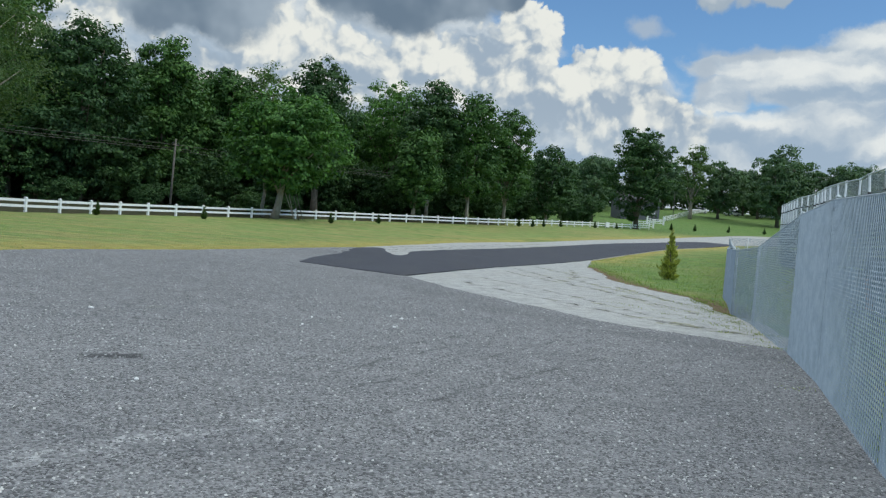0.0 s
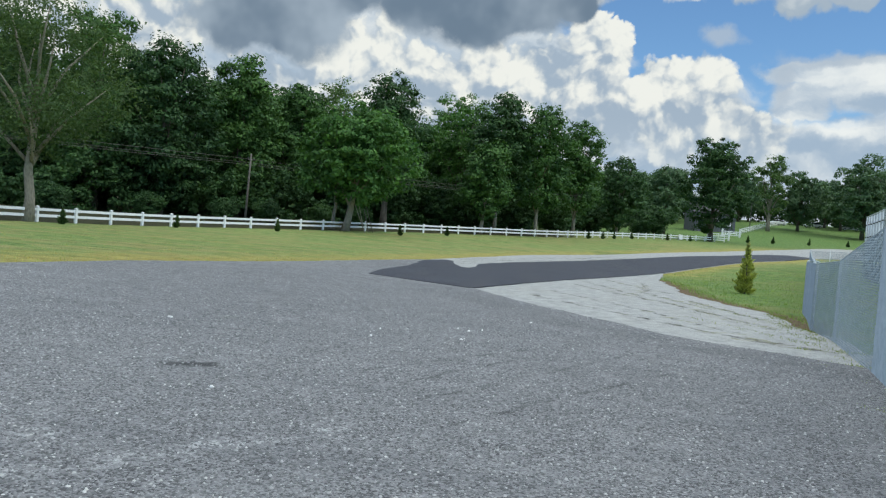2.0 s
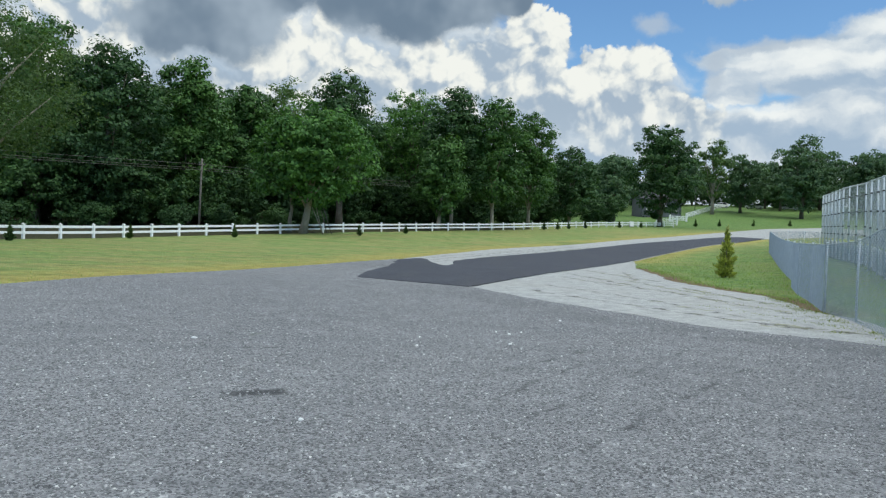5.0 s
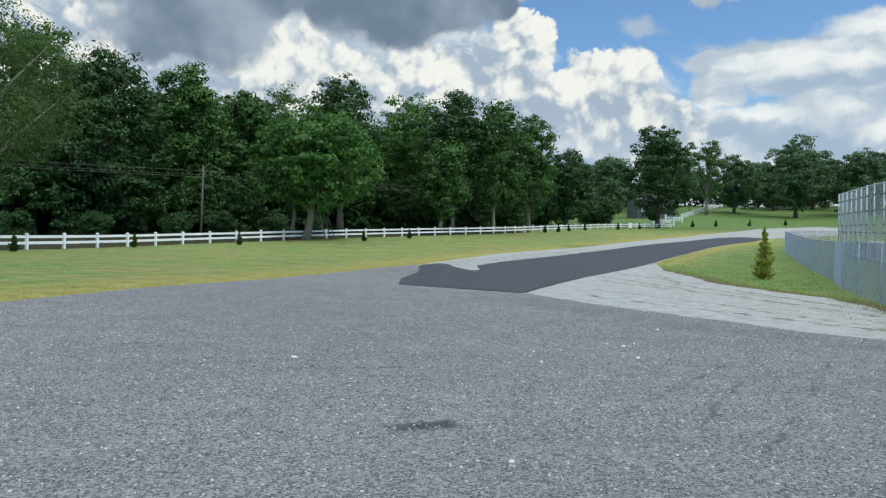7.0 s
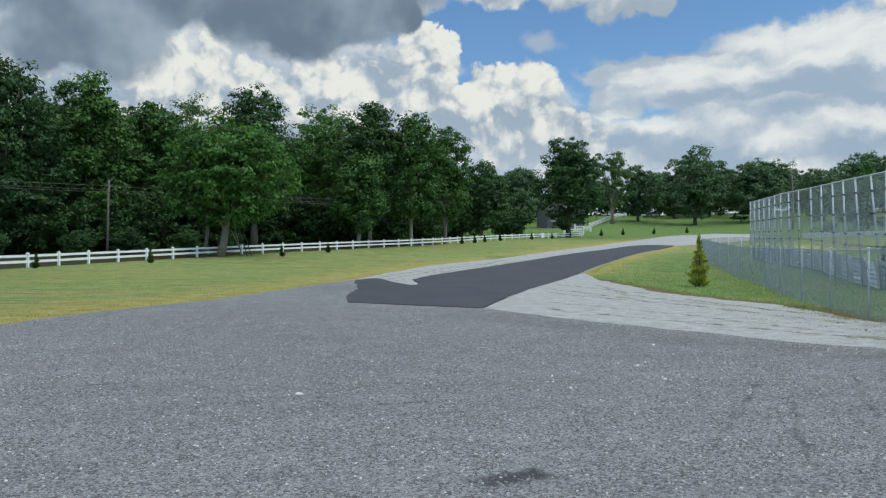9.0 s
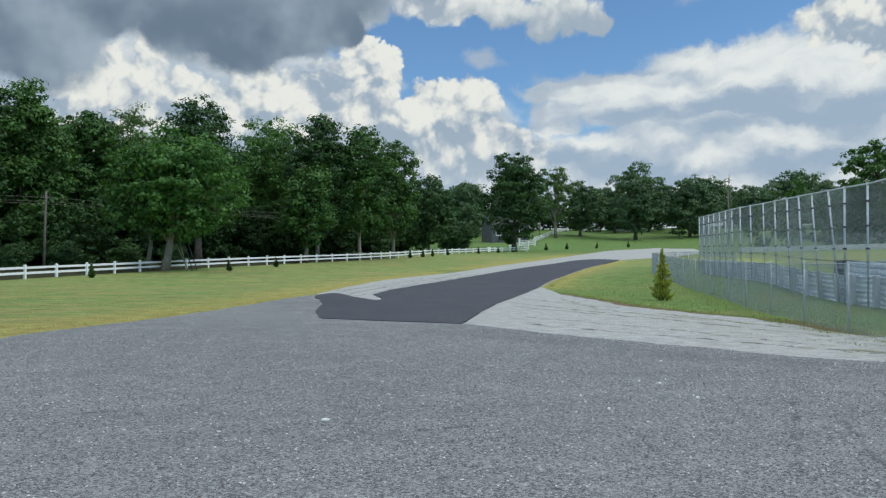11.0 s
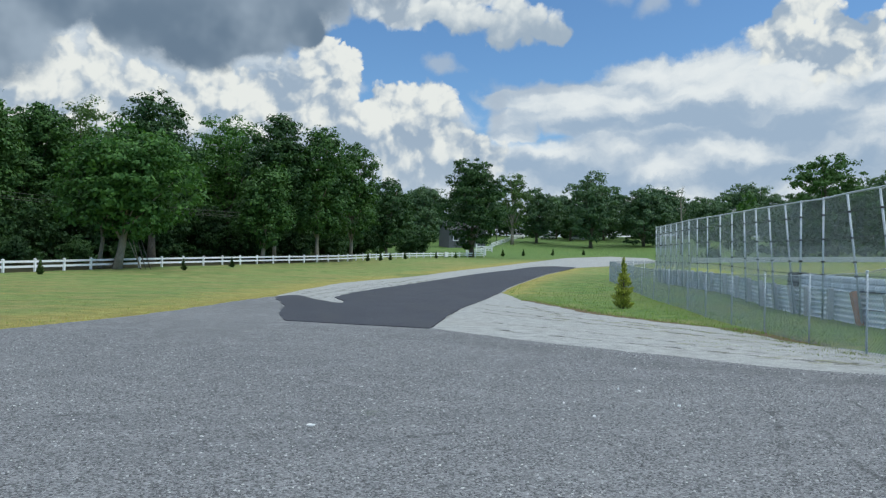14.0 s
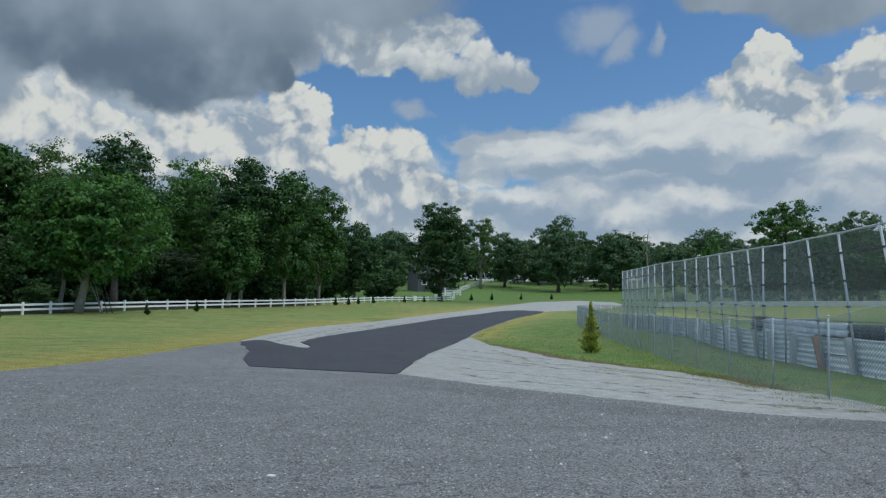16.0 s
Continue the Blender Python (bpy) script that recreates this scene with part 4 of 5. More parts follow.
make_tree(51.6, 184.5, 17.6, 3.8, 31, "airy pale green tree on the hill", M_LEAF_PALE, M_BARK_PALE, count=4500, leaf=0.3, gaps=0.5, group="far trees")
far_round = make_tree(60.5, 192, 14.6, 6.8, 32, "spreading green tree on the hill", M_LEAF_HAZED, count=9000, leaf=0.36, clear=0.08, group="far trees")
far_wide = make_tree(85.5, 182, 15.6, 8.0, 33, "wide dark green tree at the lawn's edge", M_LEAF_HAZED, count=11000, leaf=0.38, clear=0.0, group="far trees")
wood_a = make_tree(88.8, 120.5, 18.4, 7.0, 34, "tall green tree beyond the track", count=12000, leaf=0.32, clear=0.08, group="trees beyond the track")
wood_b = make_tree(97.5, 113, 16.2, 6.0, 35, "tall green tree beyond the track", M_LEAF_HAZED, count=10000, leaf=0.32, clear=0.05, group="trees beyond the track")
under = make_tree(-33.5, 66.5, 5.4, 3.2, 36, "dark undergrowth tree at the edge of the wood", M_LEAF_DARK, count=7000, leaf=0.2, clear=0.0, group="undergrowth", trunk_r=0.08)
fill_a = make_tree(-41.0, 74.0, 15.5, 5.2, 37, "dense tree inside the wood", M_LEAF_DARK, count=9000, leaf=0.3, clear=0.02, group="woodland trees")


def spread_copies(source, rows):
    for x, y, turn, size in rows:
        source_scale = source.scale.copy()
        c = copy_thing(source, pose(x, y, gz(x, y), 0, 0, turn))
        c.scale = source_scale * size


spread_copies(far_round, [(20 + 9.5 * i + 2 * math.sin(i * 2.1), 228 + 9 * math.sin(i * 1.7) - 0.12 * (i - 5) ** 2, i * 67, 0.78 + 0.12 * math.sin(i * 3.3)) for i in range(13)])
spread_copies(fill_a, [(-52, 70, 40, 1.05), (-34, 78, 130, 0.95), (-27, 86, 200, 0.95), (-19, 88, 280, 0.9), (-14, 98, 60, 0.85), (-4, 100, 150, 0.8), (4, 112, 310, 0.7),
                       (-48, 84, 20, 1.1), (-36, 94, 70, 1.05), (-22, 100, 100, 1.0), (-60, 58, 10, 1.0), (-8, 112, 210, 0.85), (13, 140, 240, 0.7), (5, 135, 90, 0.75), (-20, 120, 180, 1.0)])
spread_copies(under, [(-40.5, 65, 50, 1.0), (-27.5, 73.5, 140, 0.9), (-22.0, 79.0, 300, 0.95), (-17.5, 81, 20, 1.0), (-12.5, 86, 90, 0.85),
                      (-48, 62, 120, 1.0), (-3.5, 93, 33, 0.9), (-9.0, 91, 80, 0.9), (1.5, 104, 200, 0.9), (8, 124, 130, 0.8), (15.5, 127, 60, 0.8), (19.5, 140, 10, 1.0),
                      (-31.5, 58.0, 15, 0.38), (-36.5, 53.0, 75, 0.42), (-27.0, 62.0, 200, 0.36), (-24.4, 65.0, 260, 0.4), (-21.0, 70.0, 310, 0.36), (-40.5, 47.0, 20, 0.4), (-18.2, 73.5, 40, 0.35)])
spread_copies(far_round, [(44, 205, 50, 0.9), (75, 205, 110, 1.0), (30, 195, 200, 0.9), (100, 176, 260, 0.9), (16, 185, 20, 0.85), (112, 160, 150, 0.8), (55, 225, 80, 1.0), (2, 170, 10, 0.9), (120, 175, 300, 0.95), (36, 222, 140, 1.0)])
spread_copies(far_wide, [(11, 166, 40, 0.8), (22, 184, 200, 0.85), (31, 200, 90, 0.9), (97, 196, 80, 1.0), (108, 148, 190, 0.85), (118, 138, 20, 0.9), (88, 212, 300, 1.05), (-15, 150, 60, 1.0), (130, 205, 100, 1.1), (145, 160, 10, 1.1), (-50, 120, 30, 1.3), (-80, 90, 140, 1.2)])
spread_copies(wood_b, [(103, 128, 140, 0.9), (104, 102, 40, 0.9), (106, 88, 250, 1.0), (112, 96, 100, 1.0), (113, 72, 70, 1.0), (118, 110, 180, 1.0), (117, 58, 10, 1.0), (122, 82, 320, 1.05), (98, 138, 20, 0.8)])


def bare_tree(x, y, height, seed, label):
    rng = random.Random(seed)
    t = root("dead_tree", x, y, gz(x, y), label, "tree")
    v, f = [], []
    tube(v, f, [(0, 0, -0.2), (0.15, 0, height * 0.4), (-0.1, 0.1, height * 0.75), (0.3, 0, height)], [0.22, 0.17, 0.1, 0.02], 8)
    child("trunk", mesh_of("trunk", v, f, M_BARK_PALE, True), t)
    for i in range(9):
        z = height * (0.55 + 0.045 * i)
        a, r = i * 2.4, rng.uniform(0.7, 1.5)
        v, f = [], []
        tube(v, f, [(0, 0, z), (math.cos(a) * r * 0.5, math.sin(a) * r * 0.5, z + 0.5), (math.cos(a) * r, math.sin(a) * r, z + rng.uniform(1.2, 2.2))], [0.06, 0.04, 0.012], 5)
        child("branch", mesh_of("branch", v, f, M_BARK_PALE, True), t)


bare_tree(79.6, 153.3, 15.0, 61, "bare pale dead tree standing among the far trees")


def wood_mass(name, line, height, depth, count, leaf, seed, mat, label):
    """A bank of far foliage with an uneven top, along a line on the plan."""
    rng = np.random.default_rng(seed)
    pts = along(line, 1.0)
    pick = rng.integers(0, len(pts), count // 30)
    P = np.array(pts)[pick] + rng.normal(0, depth, (len(pick), 2))
    top = height * np.array([0.72 + 0.5 * noise.noise((p[0] * 0.11, p[1] * 0.11, seed)) for p in P])
    z = top * rng.uniform(0, 1, len(P)) ** 0.8
    c = np.stack([P[:, 0], P[:, 1], land(P[:, 0], P[:, 1]) + z], -1)
    ball = rng.normal(size=(len(c) * 30, 3))
    ball /= np.linalg.norm(ball, axis=1, keepdims=True)
    q = np.repeat(c, 30, 0) + ball * leaf * 2.4 * rng.uniform(0.5, 1.1, (len(ball), 1)) * np.array([1.2, 1.2, 0.7])
    n = ball * 0.8 + rng.normal(0, 0.4, ball.shape) + np.array([0, 0, 0.4])
    n /= np.linalg.norm(n, axis=1, keepdims=True)
    u = np.cross(n, rng.normal(size=n.shape))
    u /= np.linalg.norm(u, axis=1, keepdims=True) + 1e-9
    v = np.cross(n, u)
    s = leaf * rng.uniform(0.6, 1.25, (len(q), 1))
    tagged(new(name, quads_mesh(name, np.stack([q - u * s, q - v * s * 0.55, q + u * s, q + v * s * 0.55], 1), mat)), label, "woods", kind="stuff")


wood_mass("far_woods", [(-20, 165), (4, 180), (24, 205), (34, 228), (60, 240), (100, 226), (150, 190)], 9.0, 3.5, 30000, 0.55, 81, M_LEAF_DARK, "dark far woods along the crest of the hill")
wood_mass("far_woods", [(77, 137), (80, 132), (86, 124), (97, 106), (107, 82), (112, 45), (112, 20)], 12.0, 2.4, 24000, 0.45, 82, M_LEAF, "dark woods beyond the track")
wood_mass("woodland_thicket", [(-85, 62), (-48, 78), (-28, 92), (-12, 105), (2, 122), (8, 140)], 9.5, 2.6, 36000, 0.42, 83, M_LEAF_DARK, "dark thicket inside the wood")
wood_mass("woodland_thicket", [(-62, 44), (-44, 54), (-35, 60), (-28, 67), (-20, 76), (-10, 88), (-2, 97)], 6.4, 0.9, 42000, 0.17, 85, M_LEAF_DARK, "dark green undergrowth along the edge of the wood")
wood_mass("woodland_thicket", [(-75, 45), (-50, 58), (-36, 67), (-24, 80), (-12, 92)], 5.0, 1.4, 22000, 0.22, 84, M_LEAF_DARK, "low dark undergrowth on the woodland floor")


# ---- shrubs ----
def conifer(name, x, y, height, radius, seed, label, mat, count, leaf, group=""):
    rng = np.random.default_rng(seed)
    t = root(name, x, y, gz(x, y), label, "shrub", group)
    verts, faces = [], []
    tube(verts, faces, [(0, 0, -0.1), (0.01, 0, height * 0.5), (0.0, 0.01, height * 0.97)], [height * 0.02, height * 0.013, 0.004], 7)
    child("stem", mesh_of("stem", verts, faces, M_BARK, True), t)
    # tiers of boughs, each with its own reach, under a thin leader
    tiers = 11
    bough_f = (np.arange(tiers * 6) // 6 + rng.uniform(0, 1, tiers * 6)) / tiers
    bough_f = bough_f ** 1.15
    bough_a = rng.uniform(0, 2 * math.pi, tiers * 6)
    reach = np.where(bough_f < 0.12, 0.8 + bough_f * 1.6, np.clip(1.09 - 1.16 * bough_f, 0.0, 1.0) ** 1.15) * rng.uniform(0.42, 1.32, tiers * 6) + 0.05
    pick = rng.choice(tiers * 6, count, p=(reach + 0.1) / (reach + 0.1).sum())
    run = np.sqrt(rng.uniform(0.05, 1.0, count))
    rad = radius * reach[pick] * run
    a = bough_a[pick] + rng.normal(0, 0.34, count)
    f = np.clip(bough_f[pick] + 0.07 * run * reach[pick] + rng.normal(0, 0.018, count), 0.015, 1.0)
    c = np.stack([np.cos(a) * rad, np.sin(a) * rad, f * height], -1) + rng.normal(0, radius * 0.06, (count, 3))
    out = np.stack([np.cos(a), np.sin(a), np.full(count, 0.9)], -1) + rng.normal(0, 0.35, (count, 3))
    out /= np.linalg.norm(out, axis=1, keepdims=True)
    side = np.cross(out, rng.normal(size=out.shape))
    side /= np.linalg.norm(side, axis=1, keepdims=True)
    s = leaf * rng.uniform(0.6, 1.3, (count, 1))
    q = np.stack([c - out * s * 0.4, c + side * s * 0.30, c + out * s, c - side * s * 0.30], 1)
    child("foliage", quads_mesh("foliage", q, mat), t)
    return t


conifer("conifer_shrub", 5.45, 26.2, 1.60, 0.33, 50, "young yellow-green conifer with a thin bare tip on the lawn", M_CONIFER, 2300, 0.085)
small = conifer("conifer_shrub", -22.9, 45.4, 0.80, 0.20, 51, "small dark conifer shrub planted along the fence", M_CONIFER_DARK, 900, 0.09, "shrubs along the fence")
spread_copies(small, [(-24.6, 36.6, 60, 1.05), (-18.9, 52.2, 100, 1.0), (-11.9, 61.2, 160, 1.0), (-8.9, 68.0, 220, 0.95), (5.0, 92.0, 10, 1.15), (6.9, 95.0, 50, 1.1), (8.6, 98.5, 90, 1.1), (11.4, 104.0, 130, 1.2),
                      (17.4, 112.5, 170, 1.2), (34.6, 136.0, 200, 1.5), (40.3, 141.5, 240, 1.5), (48.4, 147.5, 300, 1.5), (57.0, 152.5, 20, 1.5), (21.5, 117.5, 70, 1.1)])


# ---- white rail fence ----
def vinyl_fence(line, step, height, label, rails=(0.33, 0.64)):
    x0, y0 = line[0]
    f = root("rail_fence", x0, y0, gz(x0, y0), label, "fence")
    base = Vector((x0, y0, gz(x0, y0)))
    bm = bmesh.new()
    for sx, z0, z1 in ((0.062, -0.2, height), (0.078, height, height + 0.025)):
        g = bmesh.ops.create_cube(bm, size=1.0)
        bmesh.ops.scale(bm, vec=(sx * 2, sx * 2, z1 - z0), verts=g["verts"])
        bmesh.ops.translate(bm, vec=(0, 0, (z0 + z1) / 2), verts=g["verts"])
    g = bmesh.ops.create_cone(bm, cap_ends=True, segments=4, radius1=0.1, radius2=0.01, depth=0.05, matrix=pose(0, 0, height + 0.05, 0, 0, 45))
    post = bpy.data.meshes.new("post")
    bm.to_mesh(post)
    bm.free()
    post.materials.append(M_VINYL)
    rail = box_mesh("rail", 1.0, 0.045, 0.14, M_VINYL, base=False)
    spots = [Vector((x, y, gz(x, y))) for x, y in along(line, step)]
    for i, p in enumerate(spots):
        q = spots[min(i + 1, len(spots) - 1)] - spots[max(i - 1, 0)]
        child("post", post, f, m=Matrix.Translation(p - base) @ Matrix.Rotation(math.atan2(q.y, q.x), 4, "Z"))
        if i + 1 < len(spots):
            d = spots[i + 1] - p
            turn = d.to_track_quat("X", "Z").to_matrix().to_4x4()
            for h in rails:
                child("rail", rail, f, m=Matrix.Translation((p + spots[i + 1]) / 2 - base + Vector((0, 0, h))) @ turn @ Matrix.Diagonal((d.length - 0.1, 1, 1, 1)))
    return f


vinyl_fence(curve(WHITE_FENCE, 1.0), 2.44, 0.76, "white two-rail vinyl fence along the lawn")
vinyl_fence([(41.5, 169), (51, 189), (67, 222)], 2.44, 1.15, "white rail fence climbing the hill", (0.35, 0.68, 1.0))


def white_gate(x, y, turn):
    g = root("entrance_gate", x, y, gz(x, y), "white wooden entrance gate between short posts", "gate", turn=turn)
    post = box_mesh("gate_post", 0.28, 0.28, 1.6, M_VINYL, 0.02)
    cap = box_mesh("post_cap", 0.36, 0.36, 0.1, M_VINYL, 0.02)
    for px in (-1.9, 1.9):
        p = child("gate_post", post, g, m=pose(px, 0, -0.1))
        child("post_cap", cap, p, m=pose(0, 0, 1.6))
    for h in (0.3, 0.65, 1.0):
        child("gate_rail", box_mesh("gate_rail", 3.5, 0.06, 0.13, M_VINYL), g, m=pose(0, 0, h))
    child("brace", box_mesh("brace", 3.55, 0.05, 0.11, M_VINYL, base=False), g, m=pose(0, 0.06, 0.7, 0, -11, 0))
    for px in (-1.2, 0, 1.2):
        child("upright", box_mesh("upright", 0.1, 0.05, 0.95, M_VINYL), g, m=pose(px, 0.05, 0.25))


white_gate(37.0, 157.5, 18)
white_gate(30.5, 139.5, 12)


# ---- chain-link fence ----
def link_mesh(name, length, height, pitch, wire, mat, end=None, weave=0.5):
    """Woven diamonds of wire as slanting three-sided strands, cut to a panel that is height high at its start and end at its end."""
    end = height if end is None else end
    slope, tall = (end - height) / length, max(end, height)
    verts, faces = [], []
    for sign in (1, -1):
        c = -tall
        while c < length + tall:
            if sign > 0:
                a, b = max(c, 0.0), min((c + height) / (1 - slope), length)
            else:
                a, b = max((tall + c - height) / (1 + slope), 0.0), min(c + tall, length)
            if b - a > 0.01:
                za, zb = (a - c, b - c) if sign > 0 else (tall - (a - c), tall - (b - c))
                n = len(verts)
                off = 0.003 * sign
                for px, pz in ((a, za), (b, zb)):
                    verts += [(px, off - wire * weave, pz), (px, off + wire * weave, pz), (px, off, pz + wire * 0.9)]
                faces += [(n, n + 1, n + 4, n + 3), (n + 1, n + 2, n + 5, n + 4), (n + 2, n, n + 3, n + 5)]
            c += pitch
    return mesh_of(name, verts, faces, mat)


def pipe_mesh(name, length, radius, mat, sides=10):
    v, f = [], []
    tube(v, f, [(0, 0, 0), (0, 0, length)], [radius, radius], sides)
    return mesh_of(name, v, f, mat, True)


def span(a, b):
    d = b - a
    return Matrix.Translation(a) @ d.to_track_quat("X", "Z").to_matrix().to_4x4(), d.length


def link_fence(line, step, tops, label):
    """tops: the fence's height as pairs of y and metres."""
    x0, y0 = line[0]
    base = Vector((x0, y0, gz(x0, y0)))
    f = root("chain_link_fence", *base, label, "fence")
    cap = box_mesh("post_cap", 0.046, 0.046, 0.03, M_STEEL, 0.011)
    top = pipe_mesh("tension_wire", 1.0, 0.005, M_STEEL, 6)
    spots = [Vector((x, y, gz(x, y))) for x, y in line]
    high = [round(float(np.interp(p.y, [t[0] for t in tops], [t[1] for t in tops])), 2) for p in spots]
    nets, posts = {}, {}
    for i, p in enumerate(spots):
        h = high[i]
        if h not in posts:
            posts[h] = pipe_mesh("post", h + 0.22, 0.0175, M_STEEL)
        c = child("post", posts[h], f, m=Matrix.Translation(p - base + Vector((0, 0, -0.2))))
        child("post_cap", cap, c, m=pose(0, 0, h + 0.2))
        if i + 1 < len(spots):
            key = (h, high[i + 1])
            if key not in nets:
                nets[key] = link_mesh("mesh_panel", step, key[0] - 0.03, 0.064, 0.0046 if key[1] > 1.4 else 0.0041, M_WIRE, key[1] - 0.03, 0.8 if key[1] > 1.4 else (0.75 if key[0] > 1.3 else 0.5))
            m, n = span(p, spots[i + 1])
            m = Matrix.Translation(-base) @ m
            child("mesh_panel", nets[key], f, m=m @ pose(0, 0.03, 0.02) @ Matrix.Diagonal((n / step, 1, 1, 1)))
            tm, tn = span(p + Vector((0, 0, key[0] - 0.01)), spots[i + 1] + Vector((0, 0, key[1] - 0.01)))
            child("tension_wire", top, f, m=Matrix.Translation(-base) @ tm @ pose(0, 0.03, 0, 0, 90, 0) @ Matrix.Diagonal((1, 1, tn, 1)))
    return f


link_fence(FENCE, 2.9, [(5.5, 1.66), (8, 1.78), (9.7, 1.76), (11.2, 1.6), (12.8, 1.36), (14.5, 1.22)], "galvanised chain-link fence along the asphalt edge")
link_fence(along([(14.2, 46.3), (19.0, 52.0), (30.0, 64.0)], 2.9), 2.9, [(0, 1.22), (90, 1.22)], "galvanised chain-link fence running back from the corner")


# ---- guardrail and debris fence of the track ----
def wave_rail(name, length, mat):
    """A pressed steel rail with three ridges."""
    prof = [(0.0, 0.0), (0.03, 0.0), (0.085, 0.035), (0.085, 0.085), (0.02, 0.13), (0.02, 0.17), (0.085, 0.215), (0.085, 0.265), (0.02, 0.31), (0.02, 0.35), (0.085, 0.395), (0.085, 0.445), (0.03, 0.48), (0.0, 0.48)]
    verts, faces = [], []
    for x in (0.0, length):
        for o, z in prof:
            verts.append((x, -o, z))
        for o, z in prof:
            verts.append((x, -o + 0.008, z + 0.001))
    n = len(prof)
    for i in range(n - 1):
        faces.append((i, i + 1, 2 * n + i + 1, 2 * n + i))
        faces.append((n + i + 1, n + i, 3 * n + i, 3 * n + i + 1))
    return mesh_of(name, verts, faces, mat)


def track_barrier():
    rng = random.Random(4)
    near = [(x, y, 5.0 * math.sin(n * 2.3) + 2) for n, (x, y) in enumerate(along([POLES[0][:2], (6.8, 12), (6.6, 4), (6.7, -12)], 1.7)[1:])]
    far = [(x, y, 0.8) for x, y in along([POLES[-1][:2], (15.2, 41.0), (16.87, 46.1)], 1.48)[1:]]
    rows = near[::-1] + POLES + far
    spots = [Vector((x, y, gz(x, y))) for x, y, tilt in rows]
    base = spots[0]
    g = root("guardrail", *base, "weathered steel guardrail with two stacked ridged rails", "guardrail")
    d = root("debris_fence", *base, "tall wire debris fence on leaning steel poles", "fence")
    rail = wave_rail("rail", 1.0, M_RAIL)
    post, red = box_mesh("post", 0.15, 0.14, 1.02, M_RUST, 0.012), box_mesh("post", 0.16, 0.14, 1.02, M_RED_WOOD, 0.012)
    pole = pipe_mesh("pole", 3.28, 0.027, M_STEEL)
    clamp = box_mesh("clamp", 0.085, 0.085, 0.05, M_STRAP, 0.008, base=False)
    step = 1.6
    net = link_mesh("wire_mesh", step, 2.25, 0.062, 0.0045, M_WIRE_DARK)
    cable = pipe_mesh("cable", 1.0, 0.009, M_CABLE, 6)
    ridge = pipe_mesh("top_pipe", 1.0, 0.024, M_STEEL, 8)
    for i in range(len(spots)):
        p, tilt = spots[i], rows[i][2]
        q = spots[min(i + 1, len(spots) - 1)] - spots[max(i - 1, 0)]
        turn = Matrix.Rotation(math.atan2(q.y, q.x), 4, "Z")
        cross, run = tilt * 0.8, tilt * 0.7
        post_tilt = tilt * 2.0 + rng.uniform(-3, 5)
        is_red = rows[i][:2] == POLES[2][:2]
        child("post", red if is_red else post, g, m=Matrix.Translation(p - base) @ turn @ pose(-math.tan(radians(post_tilt)) * 0.8, -0.2 - math.tan(radians(cross)) * 0.8, -0.17, -cross, post_tilt, 0))
        c = child("pole", pole, d, m=Matrix.Translation(p - base) @ turn @ pose(-math.tan(radians(run)) * 3.26, -math.tan(radians(cross)) * 3.26, 0, -cross, run, 0))
        for h in (1.2, 1.55, 2.15, 2.8):
            child("clamp", clamp, c, m=pose(0, 0, h))
        if i + 1 < len(spots):
            m, n = span(p, spots[i + 1])
            m = Matrix.Translation(-base) @ m
            for h in (0.0, 0.405):
                child("rail", rail, g, m=m @ pose(0, -0.30, h, rng.uniform(-3, 3), 0, 0) @ Matrix.Diagonal((n + 0.04, 1, 0.8, 1)))
            child("wire_mesh", net, d, m=m @ pose(0, -0.05, 0.98) @ Matrix.Diagonal((n / step, 1, 1, 1)))
            child("top_pipe", ridge, d, m=m @ pose(0, 0.0, 3.24, 0, 90, 0) @ Matrix.Diagonal((1, 1, n, 1)))
            for h in (1.2, 2.15, 2.8):
                child("cable", cable, d, m=m @ pose(0, -0.06, h, 0, 90, 0) @ Matrix.Diagonal((1, 1, n, 1)))


track_barrier()


def tyre_wall():
    """Stacked tyres beyond the guardrail, most of them painted pale."""
    rng = random.Random(9)
    line = [(x + 1.75, y - 0.5) for x, y in curve(BARRIER, 1.0)]
    spots = [q for q in along(line, 0.66) if 3.0 < q[1] < 27.5]
    x0, y0 = spots[0]
    t = root("tyre_barrier", x0, y0, gz(x0, y0), "stacked tyre barrier painted pale grey with black patches", "tyre barrier")
    v, f = [], []
    prof = [(0.19, 0.0), (0.29, 0.0), (0.325, 0.05), (0.325, 0.13), (0.29, 0.18), (0.19, 0.18)]
    seg = 14
    for j in range(seg):
        a = 2 * math.pi * j / seg
        v += [(math.cos(a) * r, math.sin(a) * r, z) for r, z in prof]
    n = len(prof)
    for j in range(seg):
        for i in range(n):
            a, b = j * n + i, j * n + (i + 1) % n
            c, e = ((j + 1) % seg) * n + (i + 1) % n, ((j + 1) % seg) * n + i
            f.append((e, c, b, a))
    pale, black = mesh_of("tyre", v, f, M_TYRE_PALE), mesh_of("tyre", v, f, M_TYRE)
    for i, (x, y) in enumerate(spots):
        for h in range(7 if y < 14 else 6):
            # from y 22.5 on, extra black tyres stand in for pale ones in shade
            is_black = noise.noise((i // 3 * 1.37, h // 4 * 0.62, 3.3)) > (0.30 if y < 22.5 else 0.08)
            child("tyre", black if is_black else pale, t, m=pose(x - x0 + rng.uniform(-0.02, 0.02), y - y0 + rng.uniform(-0.02, 0.02), gz(x, y) - gz(x0, y0) + h * 0.185, 0, 0, rng.uniform(0, 360)))


tyre_wall()


